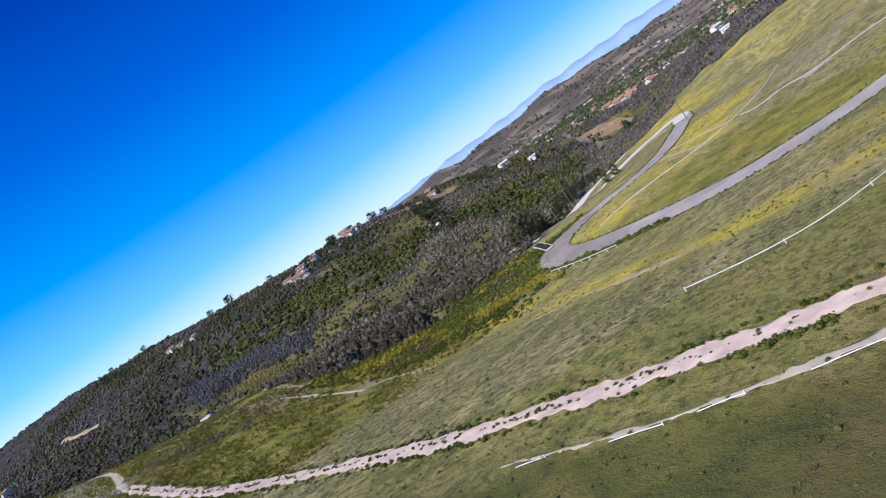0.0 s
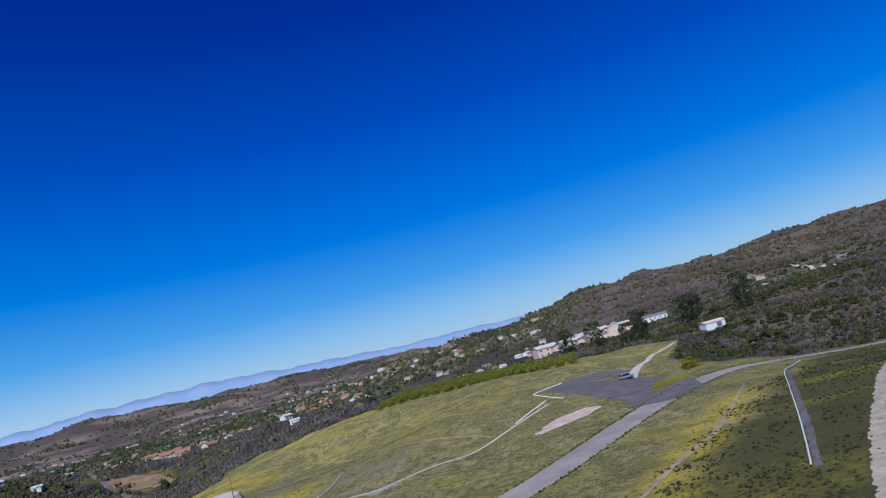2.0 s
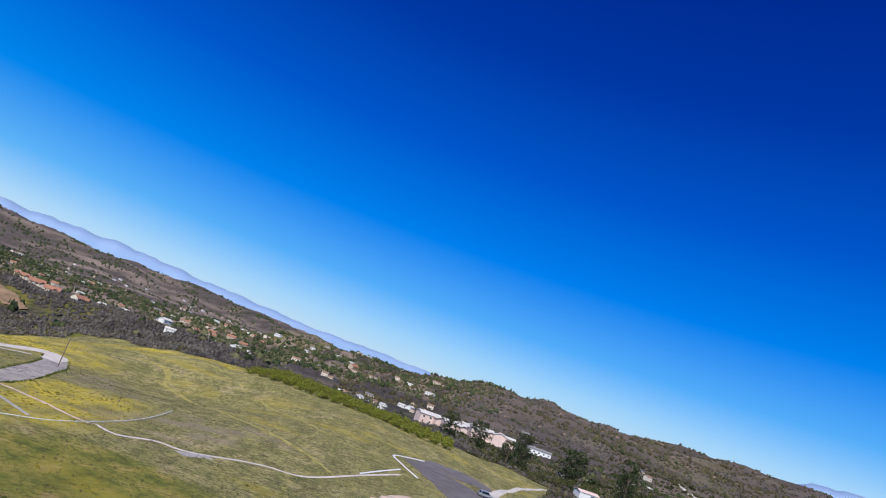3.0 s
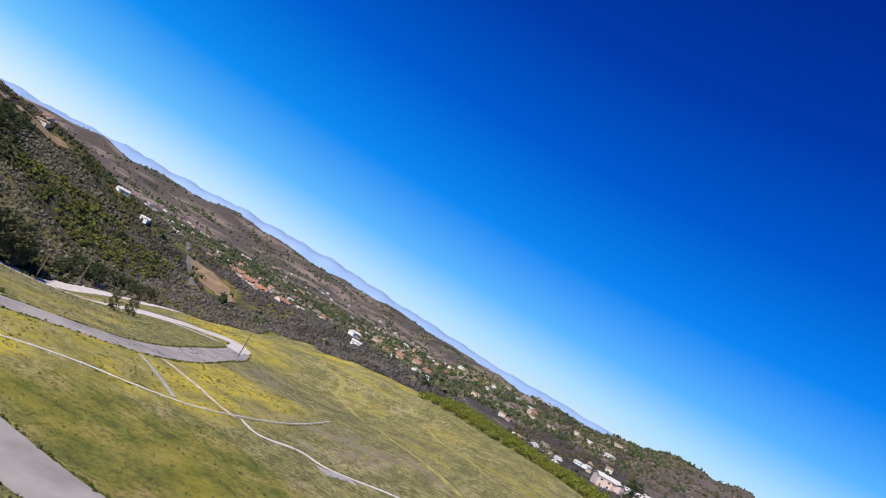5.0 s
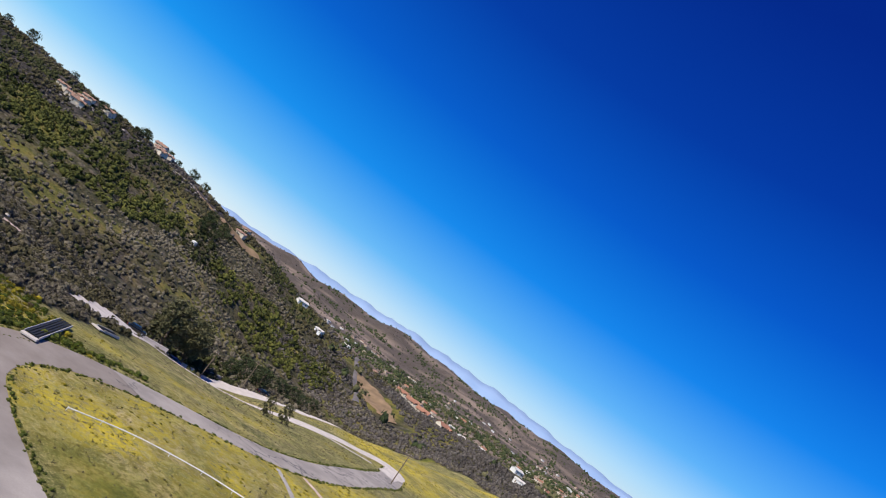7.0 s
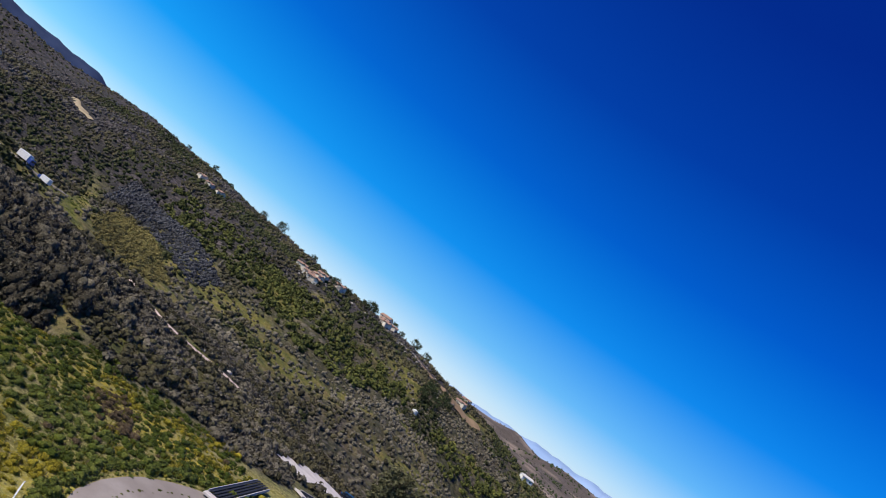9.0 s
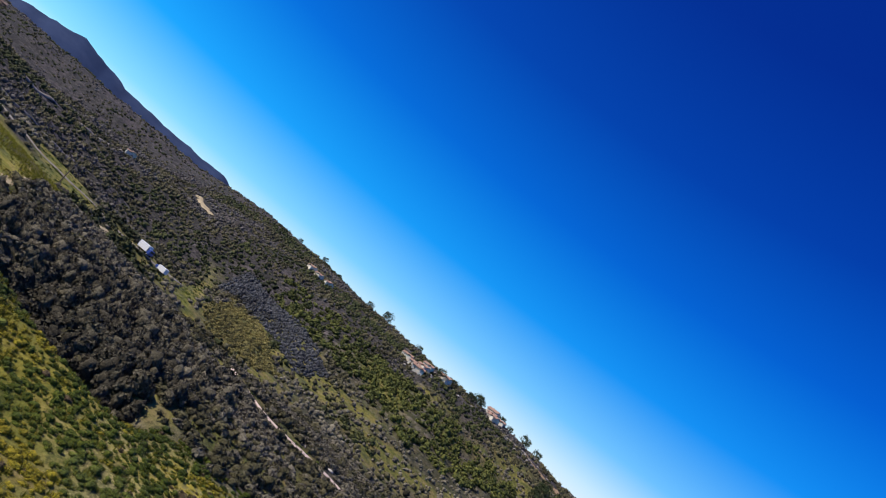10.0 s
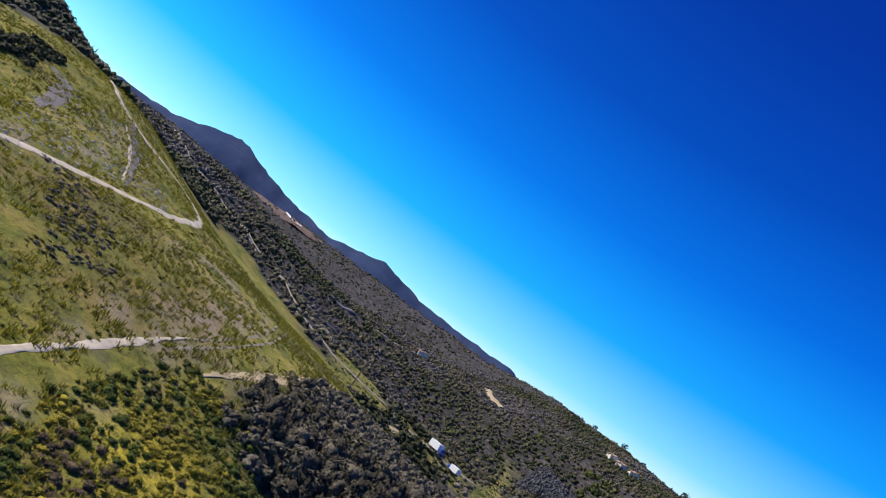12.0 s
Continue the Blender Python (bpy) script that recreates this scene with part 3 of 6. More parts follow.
def lea(x, y):
    """Distance inside the small green meadows and the gully on the brushy hillside."""
    gully = 2.6 - line_distance(x, y, [(-214, 66), (-228, 68), (-247, 67), (-290, 76), (-336, 84), (-364, 90)])
    meadow = 10 - line_distance(x, y, [(-228, 22), (-246, 21), (-262, 18)])
    margin = 2.2 - line_distance(x, y, [(-163, 56), (-154, 57), (-150, 63), (-147, 71), (-141, 84)])
    return np.maximum(np.maximum(gully, meadow), margin) + 1.5 * wave(x, y, 0.2)


def surface(x, y):
    """Height of the ground sheet as it is built, between its grid lines."""
    i = np.clip(np.searchsorted(gx, x) - 1, 0, len(gx) - 2)
    j = np.clip(np.searchsorted(gy, y) - 1, 0, len(gy) - 2)
    u, v = (x - gx[i]) / (gx[i + 1] - gx[i]), (y - gy[j]) / (gy[j + 1] - gy[j])
    z = gv[:, 2].reshape(len(gy), len(gx))
    return (z[j, i] * (1 - u) + z[j, i + 1] * u) * (1 - v) + (z[j + 1, i] * (1 - u) + z[j + 1, i + 1] * u) * v


def flowers(x, y):
    """How thick the yellow flowers stand, 0 to 1."""
    inner = smooth(19, 8, line_distance(x, y, [(-64, 58), (-60, 74), (-54, 92), (-55, 125)]))
    bank = smooth(10, 2, line_distance(x, y, [(-90, 62), (-97, 52), (-102, 36), (-103, 22)]))
    rim = smooth(24, 7, line_distance(x, y, [(-98, 205), (-112, 215), (-120, 240), (-110, 270), (-95, 290), (-60, 285)]))
    south = smooth(7, 2, line_distance(x, y, [(-80, 30), (-50, 22), (-20, 12), (0, 14), (16, 31), (32, 61), (49, 96)]))
    south = np.maximum(south, smooth(4, 1, line_distance(x, y, [(-61, 34), (-67, 30), (-76, 29.5), (-88, 31), (-98, 27), (-106, 25)])))
    edge = smooth(5, 1, line_distance(x, y, [(-87, 66), (-92, 78), (-88, 100), (-84, 120)]))
    east = smooth(2, 11, 0.857 * (x - 20) - 0.514 * (y - 46)) * smooth(170, 140, y)
    south = south * (1 - 0.8 * east)
    inner = inner * (1 - 0.85 * smooth(-4, 3, edge_distance(x, y, [(-62, 52), (-46, 49), (-22, 47), (0, 60), (-6, 80), (-30, 86), (-42, 84), (-50, 74)])))
    return np.clip(inner + 0.8 * bank + rim + 0.9 * south + 0.6 * edge + 0.4 * smooth(0.45, 1.0, wave(x * 0.4 + 30, y + 0.35 * x, 0.11)) * smooth(0, 30, y), 0, 1) * (0.6 + 0.4 * np.clip(1.5 * wave(x, y, 0.22), -1, 1))


def grassy(x, y):
    d = edge_distance(x, y, GRASS)
    return smooth(-4, 4, d + 3 * wave(x, y, 0.15))


gr = np.maximum(grassy(gv[:, 0], gv[:, 1]), 0.3 * smooth(0.5, 1.1, wave(gv[:, 0], gv[:, 1], 0.012)) * (np.hypot(gv[:, 0], gv[:, 1]) > 380) * (gv[:, 0] > -280))
gr *= 1 - 0.15 * smooth(-6, 2, edge_distance(gv[:, 0], gv[:, 1], [(-88, 20), (-74, 36), (-86, 74), (-125, 74), (-125, 18)]) - 3)
worn = 0.85 * smooth(9, 2, line_distance(gv[:, 0], gv[:, 1], [(-97, 11), (-110, 12), (-125, 12), (-150, 11)])) * smooth(-0.2, 0.8, wave(gv[:, 0], gv[:, 1], 0.5))
# far ground: tan patches over a pale base tone painted in for haze
worn = np.maximum(worn, (0.1 + 0.6 * smooth(0.3, 0.8, wave(gv[:, 0], gv[:, 1] * 1.6, 0.016) + 0.4 * wave(gv[:, 0], gv[:, 1], 0.06))) * smooth(480, 900, np.hypot(gv[:, 0], gv[:, 1])) * smooth(-1500, -1000, gv[:, 0]) * (0.2 + 0.8 * smooth(120, -60, gv[:, 0])) * (gv[:, 1] > 300))
bare = edge_distance(gv[:, 0], gv[:, 1], [(-128, 8.5), (-127, 12), (-147, 12.6), (-158, 12), (-146, 9), (-136, 7.5)])
worn = np.maximum(worn, 0.8 * smooth(-1.5, 0.5, bare + 1.2 * wave(gv[:, 0], gv[:, 1], 0.5)))
worn = np.maximum(worn, 0.9 * smooth(7, 2, line_distance(gv[:, 0], gv[:, 1], [(-153, -2), (-161, -1), (-172, 0), (-170, 4), (-156, 7)])) * smooth(0.1, 0.7, wave(gv[:, 0], gv[:, 1], 0.45)))
worn = np.maximum(worn, 0.75 * smooth(3.5, 1, line_distance(gv[:, 0], gv[:, 1], [(-136, -23), (-148, -22), (-163, -30), (-178, -40)])) * smooth(-0.3, 0.6, wave(gv[:, 0], gv[:, 1], 0.35)))
far_out = np.hypot(gv[:, 0], gv[:, 1])
west_of = np.degrees(np.arctan2(-gv[:, 0], gv[:, 1]))
# bare tan patches, with haze lightening put into the far valley's colour
worn = np.maximum(worn, (0.2 + 0.7 * smooth(0.35, 0.8, wave(gv[:, 0], 1.5 * gv[:, 1], 0.012) + 0.35 * wave(gv[:, 0], gv[:, 1], 0.05))) * smooth(650, 1100, far_out) * smooth(4, 16, west_of) * smooth(62, 48, west_of))
lots = smooth(0.15, 0.6, wave(gv[:, 0], gv[:, 1], 0.04) + 0.5 * wave(gv[:, 0], gv[:, 1], 0.09)) * smooth(780, 840, far_out) * smooth(1400, 1280, far_out) * smooth(-12, -4, west_of) * smooth(46, 38, west_of)
worn = np.maximum(worn, 0.8 * lots)
slope = (gv[:, 0] < -108) & (gv[:, 0] > -340) & (gv[:, 1] > 20) & (edge_distance(gv[:, 0], gv[:, 1], GRASS) < 0)
gr = np.where(slope, np.maximum(gr, 0.15 + 0.4 * smooth(-0.1, 0.6, wave(gv[:, 0] + 20, gv[:, 1], 0.04) + 0.4 * wave(gv[:, 0], gv[:, 1], 0.13))), gr)
gr = np.maximum(gr, 0.8 * smooth(-3, 3, lea(gv[:, 0], gv[:, 1])))
worn = np.maximum(worn, 0.4 * smooth(60, 110, gv[:, 0]) * smooth(120, 170, gv[:, 1]) * (edge_distance(gv[:, 0], gv[:, 1], GRASS) < 0) * (0.7 + 0.3 * wave(gv[:, 0], gv[:, 1], 0.03)))
rank = np.maximum(smooth(-66, -80, gv[:, 0]) * smooth(48, 38, gv[:, 1]), slope)
rank = np.maximum(rank, 0.5 * smooth(6, -6, gv[:, 1] - 0.75 * gv[:, 0] - 4) * smooth(-75, -55, gv[:, 0]))
rank = np.maximum(rank, 0.95 * smooth(-26.5, -30, gv[:, 1] - 0.165 * gv[:, 0]) * smooth(-90, -60, gv[:, 0]))
lush = edge_distance(gv[:, 0], gv[:, 1], [(-62, 52), (-46, 49), (-22, 47), (0, 60), (-6, 80), (-30, 86), (-42, 84), (-50, 74)])
rank = np.maximum(rank, 0.85 * smooth(-3, 6, lush + 3 * wave(gv[:, 0], gv[:, 1], 0.12)))
knoll = smooth(16, 5, line_distance(gv[:, 0], gv[:, 1], [(-36, 112), (-30, 124), (-24, 138)]))
knoll = np.maximum(knoll, smooth(15, 6, line_distance(gv[:, 0], gv[:, 1], [(-70, 186), (-64, 165), (-54, 138)])))
worn = np.maximum(worn, 0.6 * knoll * smooth(0.0, 0.8, wave(gv[:, 0], gv[:, 1], 0.25)))
eastern = smooth(2, 11, 0.857 * (gv[:, 0] - 20) - 0.514 * (gv[:, 1] - 46) + 3 * wave(gv[:, 0], gv[:, 1], 0.12)) * smooth(170, 140, gv[:, 1]) * smooth(-12, 0, gv[:, 1])
rank = np.maximum(rank, 0.9 * eastern)
cover = ground.data.color_attributes.new("cover", "FLOAT_COLOR", "POINT")
cover.data.foreach_set("color", np.stack([gr, np.clip(flowers(gv[:, 0], gv[:, 1]), 0, 1) * gr, worn, 1 - rank], -1).astype(np.float32).ravel())

# range on the horizon, its haze painted in by the blue material
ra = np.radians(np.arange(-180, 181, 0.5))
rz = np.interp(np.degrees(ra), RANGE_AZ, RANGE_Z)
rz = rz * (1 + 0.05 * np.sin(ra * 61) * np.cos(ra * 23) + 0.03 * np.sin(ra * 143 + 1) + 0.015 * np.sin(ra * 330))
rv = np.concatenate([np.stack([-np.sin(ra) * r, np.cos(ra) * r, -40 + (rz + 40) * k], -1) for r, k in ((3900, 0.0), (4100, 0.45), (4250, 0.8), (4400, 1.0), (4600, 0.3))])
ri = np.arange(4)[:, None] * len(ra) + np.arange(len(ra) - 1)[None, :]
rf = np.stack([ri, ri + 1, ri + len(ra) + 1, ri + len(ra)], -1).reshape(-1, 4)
tagged(from_arrays("backdrop", rv, rf, HAZE_BLUE), "mountain range on the horizon, coloured in distance haze blue", "mountains", kind="structure")

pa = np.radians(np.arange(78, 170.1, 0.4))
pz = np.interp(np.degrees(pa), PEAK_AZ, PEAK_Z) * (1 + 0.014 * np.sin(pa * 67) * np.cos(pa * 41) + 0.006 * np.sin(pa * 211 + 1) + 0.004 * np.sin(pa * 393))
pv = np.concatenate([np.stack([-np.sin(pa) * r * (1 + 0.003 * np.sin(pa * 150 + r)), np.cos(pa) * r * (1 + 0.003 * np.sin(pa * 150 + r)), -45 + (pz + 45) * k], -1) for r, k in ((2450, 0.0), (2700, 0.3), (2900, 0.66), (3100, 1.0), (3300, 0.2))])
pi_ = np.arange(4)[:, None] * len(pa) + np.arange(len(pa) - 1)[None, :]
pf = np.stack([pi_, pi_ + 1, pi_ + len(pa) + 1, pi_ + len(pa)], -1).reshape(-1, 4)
tagged(from_arrays("backdrop", pv, pf, HAZED_DARK), "dark brush-covered mountain behind the western hills, tinted haze blue", "mountains", kind="structure")

# ---------------------------------------------------------------- roads and tracks
ROAD_WIDTH = [7.0, 7.2, 7.4, 7.6, 8.2, 8.8, 8.2, 7.4, 7.2, 7.0, 7.0, 7.0]
strip("road", ROAD_LOOP, ROAD_WIDTH, ASPHALT, 0.10, 0.12, 7, label="cracked grey asphalt loop road with weedy edges", category="road")
strip("road", ROAD_ARM, [6.4, 7.0, 8.0, 9.5, 11.0, 10.0, 8.0], CONCRETE, 0.16, 0.2, label="pale concrete hairpin arm of the loop road", category="road")
strip("road", ROAD_PALE, 11.0, CONCRETE, 0.12, 0.2, label="pale sunlit lane at the foot of the brushy hill", category="road")
strip("dirt_track", TRACK, [3.4, 3.0, 3.5, 2.7, 3.3, 2.8, 3.4, 2.6, 3.2, 2.4, 2.8, 2.2], DIRT, 0.08, 0.75, 7, 0.5, label="pale pinkish dirt track with two ruts", category="track")
strip("dirt_track", WEST_TRACK, 1.5, PALE_TRAIL, 0.08, 0.5, label="narrow pale dirt track over the grassy slope", category="track")


# ---------------------------------------------------------------- brush and weeds
def blob(seed, lumps, leaves, squash=0.75, detail=1, leaf=1.0):
    """A leafy clump about one metre across: uneven lumps with loose leaf sprays round them."""
    rnd = random.Random(seed)
    bm = bmesh.new()
    for k in range(lumps):
        a = rnd.uniform(0, 6.28)
        r = rnd.uniform(0.1, 0.3) if lumps > 1 else 0
        s = rnd.uniform(0.2, 0.34) if lumps > 1 else 0.4
        made = bmesh.ops.create_icosphere(bm, subdivisions=detail, radius=s, matrix=pose(r * math.cos(a), r * math.sin(a), s * 0.6 + rnd.uniform(0, 0.15), rnd.uniform(0, 360), 0, rnd.uniform(0, 360)))
        for v in made["verts"]:
            v.co += Vector((rnd.uniform(-1, 1), rnd.uniform(-1, 1), rnd.uniform(-1, 1))) * s * 0.33
    for k in range(leaves):
        a, e = rnd.uniform(0, 6.28), rnd.uniform(-0.1, 1.4)
        p = Vector((math.cos(a) * math.cos(e) * 0.5, math.sin(a) * math.cos(e) * 0.5, 0.25 + 0.42 * math.sin(e)))
        out = Vector((p.x, p.y, p.z - 0.2)).normalized()
        loose = Vector((rnd.uniform(-1, 1), rnd.uniform(-1, 1), rnd.uniform(-1, 1)))
        u = (out.cross(loose).normalized() + 0.35 * loose) * 0.15 * leaf
        w = (out.cross(u).normalized() + 0.35 * out) * 0.24 * leaf
        bm.faces.new([bm.verts.new(p - u), bm.verts.new(p + u), bm.verts.new(p + w)])
    bmesh.ops.triangulate(bm, faces=bm.faces[:])
    bm.verts.index_update()
    v = np.array([tuple(q.co) for q in bm.verts])
    v[:, 2] *= squash
    f = np.array([[q.index for q in t.verts] for t in bm.faces])
    bm.free()
    return v, f


def clod(seed):
    """A small uneven bush of few faces for far slopes, about one metre across."""
    rnd = random.Random(seed)
    ring = [(0.42 * math.cos(a) * rnd.uniform(0.7, 1.2), 0.42 * math.sin(a) * rnd.uniform(0.7, 1.2), rnd.uniform(0.15, 0.35)) for a in [k * 6.283 / 6 for k in range(6)]]
    v = ring + [(rnd.uniform(-0.1, 0.1), rnd.uniform(-0.1, 0.1), rnd.uniform(0.55, 0.75)), (0, 0, -0.25)]
    f = [(k, (k + 1) % 6, 6) for k in range(6)] + [((k + 1) % 6, k, 7) for k in range(6)]
    for k in range(4):
        a, h = rnd.uniform(0, 6.28), rnd.uniform(0.3, 0.7)
        x, y = 0.36 * math.cos(a), 0.36 * math.sin(a)
        i = len(v)
        v += [(x - 0.14, y + rnd.uniform(-0.1, 0.1), h - 0.12), (x + 0.14, y, h - 0.1), (x * 1.2, y * 1.2, h + rnd.uniform(0.08, 0.2))]
        f.append((i, i + 1, i + 2))
    return np.array(v), np.array(f)


def tuft(seed, blades=9):
    """A tuft of upright grass blades and stalks, about one metre wide."""
    rnd = random.Random(seed)
    v, f = [], []
    for k in range(blades):
        a, r = rnd.uniform(0, 6.28), rnd.uniform(0, 0.4)
        x, y, d = r * math.cos(a), r * math.sin(a), rnd.uniform(0, 3.14)
        w, h = rnd.uniform(0.05, 0.13), rnd.uniform(0.3, 0.75)
        lx, ly = x + rnd.uniform(-0.2, 0.2), y + rnd.uniform(-0.2, 0.2)
        v += [(x - w * math.cos(d), y - w * math.sin(d), 0), (x + w * math.cos(d), y + w * math.sin(d), 0), (lx, ly, h)]
        f.append((3 * k, 3 * k + 1, 3 * k + 2))
    return np.array(v), np.array(f)


def scatter(name, protos, xy, size, material, label, category, sink=0.1, tall=(0.7, 1.2), seed=1):
    """Many clumps on the ground as one object."""
    own = np.random.default_rng(seed)
    z = surface(xy[:, 0], xy[:, 1])
    vs, fs, at = [], [], 0
    pick = own.integers(0, len(protos), len(xy))
    turn, high = own.uniform(0, 6.28, len(xy)), own.uniform(*tall, len(xy))
    for k, (pv, pf) in enumerate(protos):
        i = np.nonzero(pick == k)[0]
        if not len(i):
            continue
        c, s = np.cos(turn[i])[:, None], np.sin(turn[i])[:, None]
        d = size[i][:, None]
        x = (pv[None, :, 0] * c - pv[None, :, 1] * s) * d + xy[i, 0][:, None]
        y = (pv[None, :, 0] * s + pv[None, :, 1] * c) * d + xy[i, 1][:, None]
        h = (pv[None, :, 2] * high[i][:, None] - sink) * d + z[i][:, None]
        vs.append(np.stack([x, y, h], -1).reshape(-1, 3))
        fs.append((pf[None] + (np.arange(len(i)) * len(pv))[:, None, None] + at).reshape(-1, 3))
        at += len(i) * len(pv)
    return tagged(smoothed(from_arrays(name, np.concatenate(vs), np.concatenate(fs), material)), label, category, kind="stuff")


BUSH = [blob(90 + k, 2, 10, 0.95, 1) for k in range(6)]
LITE = [blob(120 + k, 1, 3, 0.95, 1) for k in range(8)]
SPRIG = [blob(140 + k, 1, 14, 0.8, 1) for k in range(7)]
FINE = [blob(160 + k, 1, 52, 0.9, 1, 0.65) for k in range(8)]
FROTH = [blob(200 + k, 1, 62, 0.9, 1, 0.52) for k in range(8)]
CLOD = [clod(180 + k) for k in range(10)]
FULL = [blob(k, 3, 60) for k in range(5)]
CORE = [blob(60 + k, 1, 44, 0.85, 1) for k in range(7)]
TUFT = [tuft(k) for k in range(6)]
rng = np.random.default_rng(7)


def clear_of_roads(x, y, gap=0.5):
    d = np.minimum(line_distance(x, y, ROAD_LOOP) - 4.2, line_distance(x, y, ROAD_PALE) - 3.2)
    d = np.minimum(d, line_distance(x, y, ROAD_ARM) - 2.5)
    return np.minimum(d, line_distance(x, y, TRACK) - 2.2) > gap


def spread(n, x0, x1, y0, y1, keep):
    p = np.stack([rng.uniform(x0, x1, n), rng.uniform(y0, y1, n)], -1)
    return p[keep(p[:, 0], p[:, 1])]


GROVES = [[(-425, 135), (-373, 160), (-336, 190), (-310, 215), (-300, 250), (-285, 245), (-262, 205), (-255, 170), (-300, 150), (-342, 132), (-380, 122)],
          [(-282, 262), (-285, 298), (-268, 326), (-236, 342), (-214, 328), (-214, 292), (-226, 268), (-250, 258)]]


def in_grove(x, y):
    return np.maximum.reduce([edge_distance(x, y, g) for g in GROVES]) + 4 * wave(x, y, 0.1) > 0


LANE_TRUCKS = [(-262, 66), (-254, 56), (-250, 44), (-246, 32), (-244, 12), (-262, -10)]
TRAIL_MID = [(-326, -63), (-312, -38), (-304, -16), (-318, 0), (-344, 15)]
TRAIL_FAR = [(-400, -26), (-420, -14), (-440, -4), (-470, 12), (-494, 22)]
TRAIL_DOWN = [(-415, -160), (-380, -130), (-347, -105), (-333, -85), (-322, -62), (-300, -30), (-275, -8)]
PATH_SAGE = [(-158, 66), (-150, 68), (-142, 72), (-140, 78), (-140, 88), (-138, 98), (-137, 108)]
SLATE_PATCH = [(-341, 89), (-396, 109), (-342, 132), (-289, 137), (-270, 117), (-313, 110), (-344, 101)]
OCHRE_PATCH = [(-232, 68), (-340, 99), (-309, 110), (-243, 105), (-222, 88)]
STREET = [(-205, 336), (-213, 346), (-232, 367), (-252, 390), (-276, 420), (-300, 470)]
LANDSLIP = [(-524, 75), (-505, 78), (-488, 80), (-470, 84)]
CUTTING = [(-366, 296), (-353, 304), (-341, 313), (-333, 324), (-328, 338)]
BARE_FIELD = [(-250, 388), (-233, 378), (-215, 366), (-198, 356), (-186, 349)]
SAND_CUT = [(-224, 35), (-232, 38), (-240, 42)]
OPEN = [(LANE_TRUCKS, 2.6), (TRAIL_MID, 2.2), (TRAIL_FAR, 2.8), (TRAIL_DOWN, 2.2), (PATH_SAGE, 1.7), (STREET, 3.2), (LANDSLIP, 5.0), (CUTTING, 6.0), (BARE_FIELD, 13.0), (SAND_CUT, 2.2)]


def hill(x, y):
    free = (edge_distance(x, y, GRASS) + 3 * wave(x, y, 0.15) < -0.5) & clear_of_roads(x, y, 0.6)
    free &= lea(x, y) < 0
    for line, half_width in OPEN:
        free &= line_distance(x, y, line) > half_width
    return free


# dense brush: fine-grained on the near slope, larger on the slopes behind
p = spread(30000, -200, -88, -40, 150, hill)
p = p[rng.random(len(p)) < 0.62 - 0.25 * wave(p[:, 0], p[:, 1], 0.09)]
half = wave(p[:, 0], p[:, 1], 0.06) + 0.5 * rng.normal(size=len(p)) > -0.1
scatter("sage_scrub", SPRIG, p[half], rng.uniform(0.7, 1.9, half.sum()), SAGE, "grey-green sage brush covering the near slope", "brush", tall=(0.8, 1.5))
scatter("chaparral_scrub", SPRIG, p[~half], rng.uniform(0.8, 2.1, (~half).sum()), CHAPARRAL, "olive brown chaparral brush covering the near slope", "brush", tall=(0.8, 1.5), seed=2)
p = spread(21000, -320, -88, -60, 340, lambda x, y: hill(x, y) & ~in_grove(x, y) & ((x < -198) | (y > 148)))
slate = spread(9000, -400, -265, 85, 140, lambda x, y: edge_distance(x, y, SLATE_PATCH) > 0)[:1700]
scatter("slate_scrub", CLOD, slate, rng.uniform(1.2, 2.6, len(slate)), SLATE_BRUSH, "dense blue-grey brush on the middle slope", "brush", seed=63)
p = p[(edge_distance(p[:, 0], p[:, 1], SLATE_PATCH) <= 0) & (edge_distance(p[:, 0], p[:, 1], OCHRE_PATCH) <= 0)]
p = p[rng.random(len(p)) < (0.8 - 0.28 * wave(p[:, 0], p[:, 1], 0.07)) * (1 - 0.4 * smooth(0.0, 0.6, wave(p[:, 0] + 20, p[:, 1], 0.04)))]
tone = wave(p[:, 0], p[:, 1], 0.045) + 0.5 * rng.normal(size=len(p))
dark = wave(p[:, 0] + 60, p[:, 1], 0.035) + 0.4 * rng.normal(size=len(p)) > np.where(p[:, 1] > 150, 1.2, 0.85)
scatter("toyon_scrub", BUSH, p[dark], rng.uniform(1.6, 4.0, dark.sum()), TOYON, "dark green rounded shrubs on the hillside", "brush", seed=46)
p, half = p[~dark], tone[~dark] > np.where(p[~dark, 1] > 150, -0.9, -0.1)
scatter("sage_scrub", LITE, p[half], rng.uniform(1.0, 2.6, half.sum()), SAGE, "grey-green sage brush covering the hillside", "brush", seed=16)
scatter("chaparral_scrub", LITE, p[~half], rng.uniform(1.2, 3.0, (~half).sum()), CHAPARRAL, "olive brown chaparral brush covering the hillside", "brush", seed=17)
# taller thicket below the mustard bank
p = spread(6500, -158, -98, 18, 70, lambda x, y: hill(x, y) & (line_distance(x, y, [(-112, 42), (-120, 46), (-128, 54), (-136, 46), (-128, 34), (-130, 28)]) < 7 + 2 * wave(x, y, 0.3)))
scatter("thicket", FROTH, p, 0.7 + 1.6 * rng.random(len(p)) ** 1.5, ASHEN, "tall grey-green thicket on the bank below the road bend", "brush", tall=(1.1, 2.0), seed=5)
p = spread(420, -126, -108, 28, 52, lambda x, y: line_distance(x, y, [(-122, 32), (-118, 38), (-114.5, 43), (-113, 47)]) < 2.2)
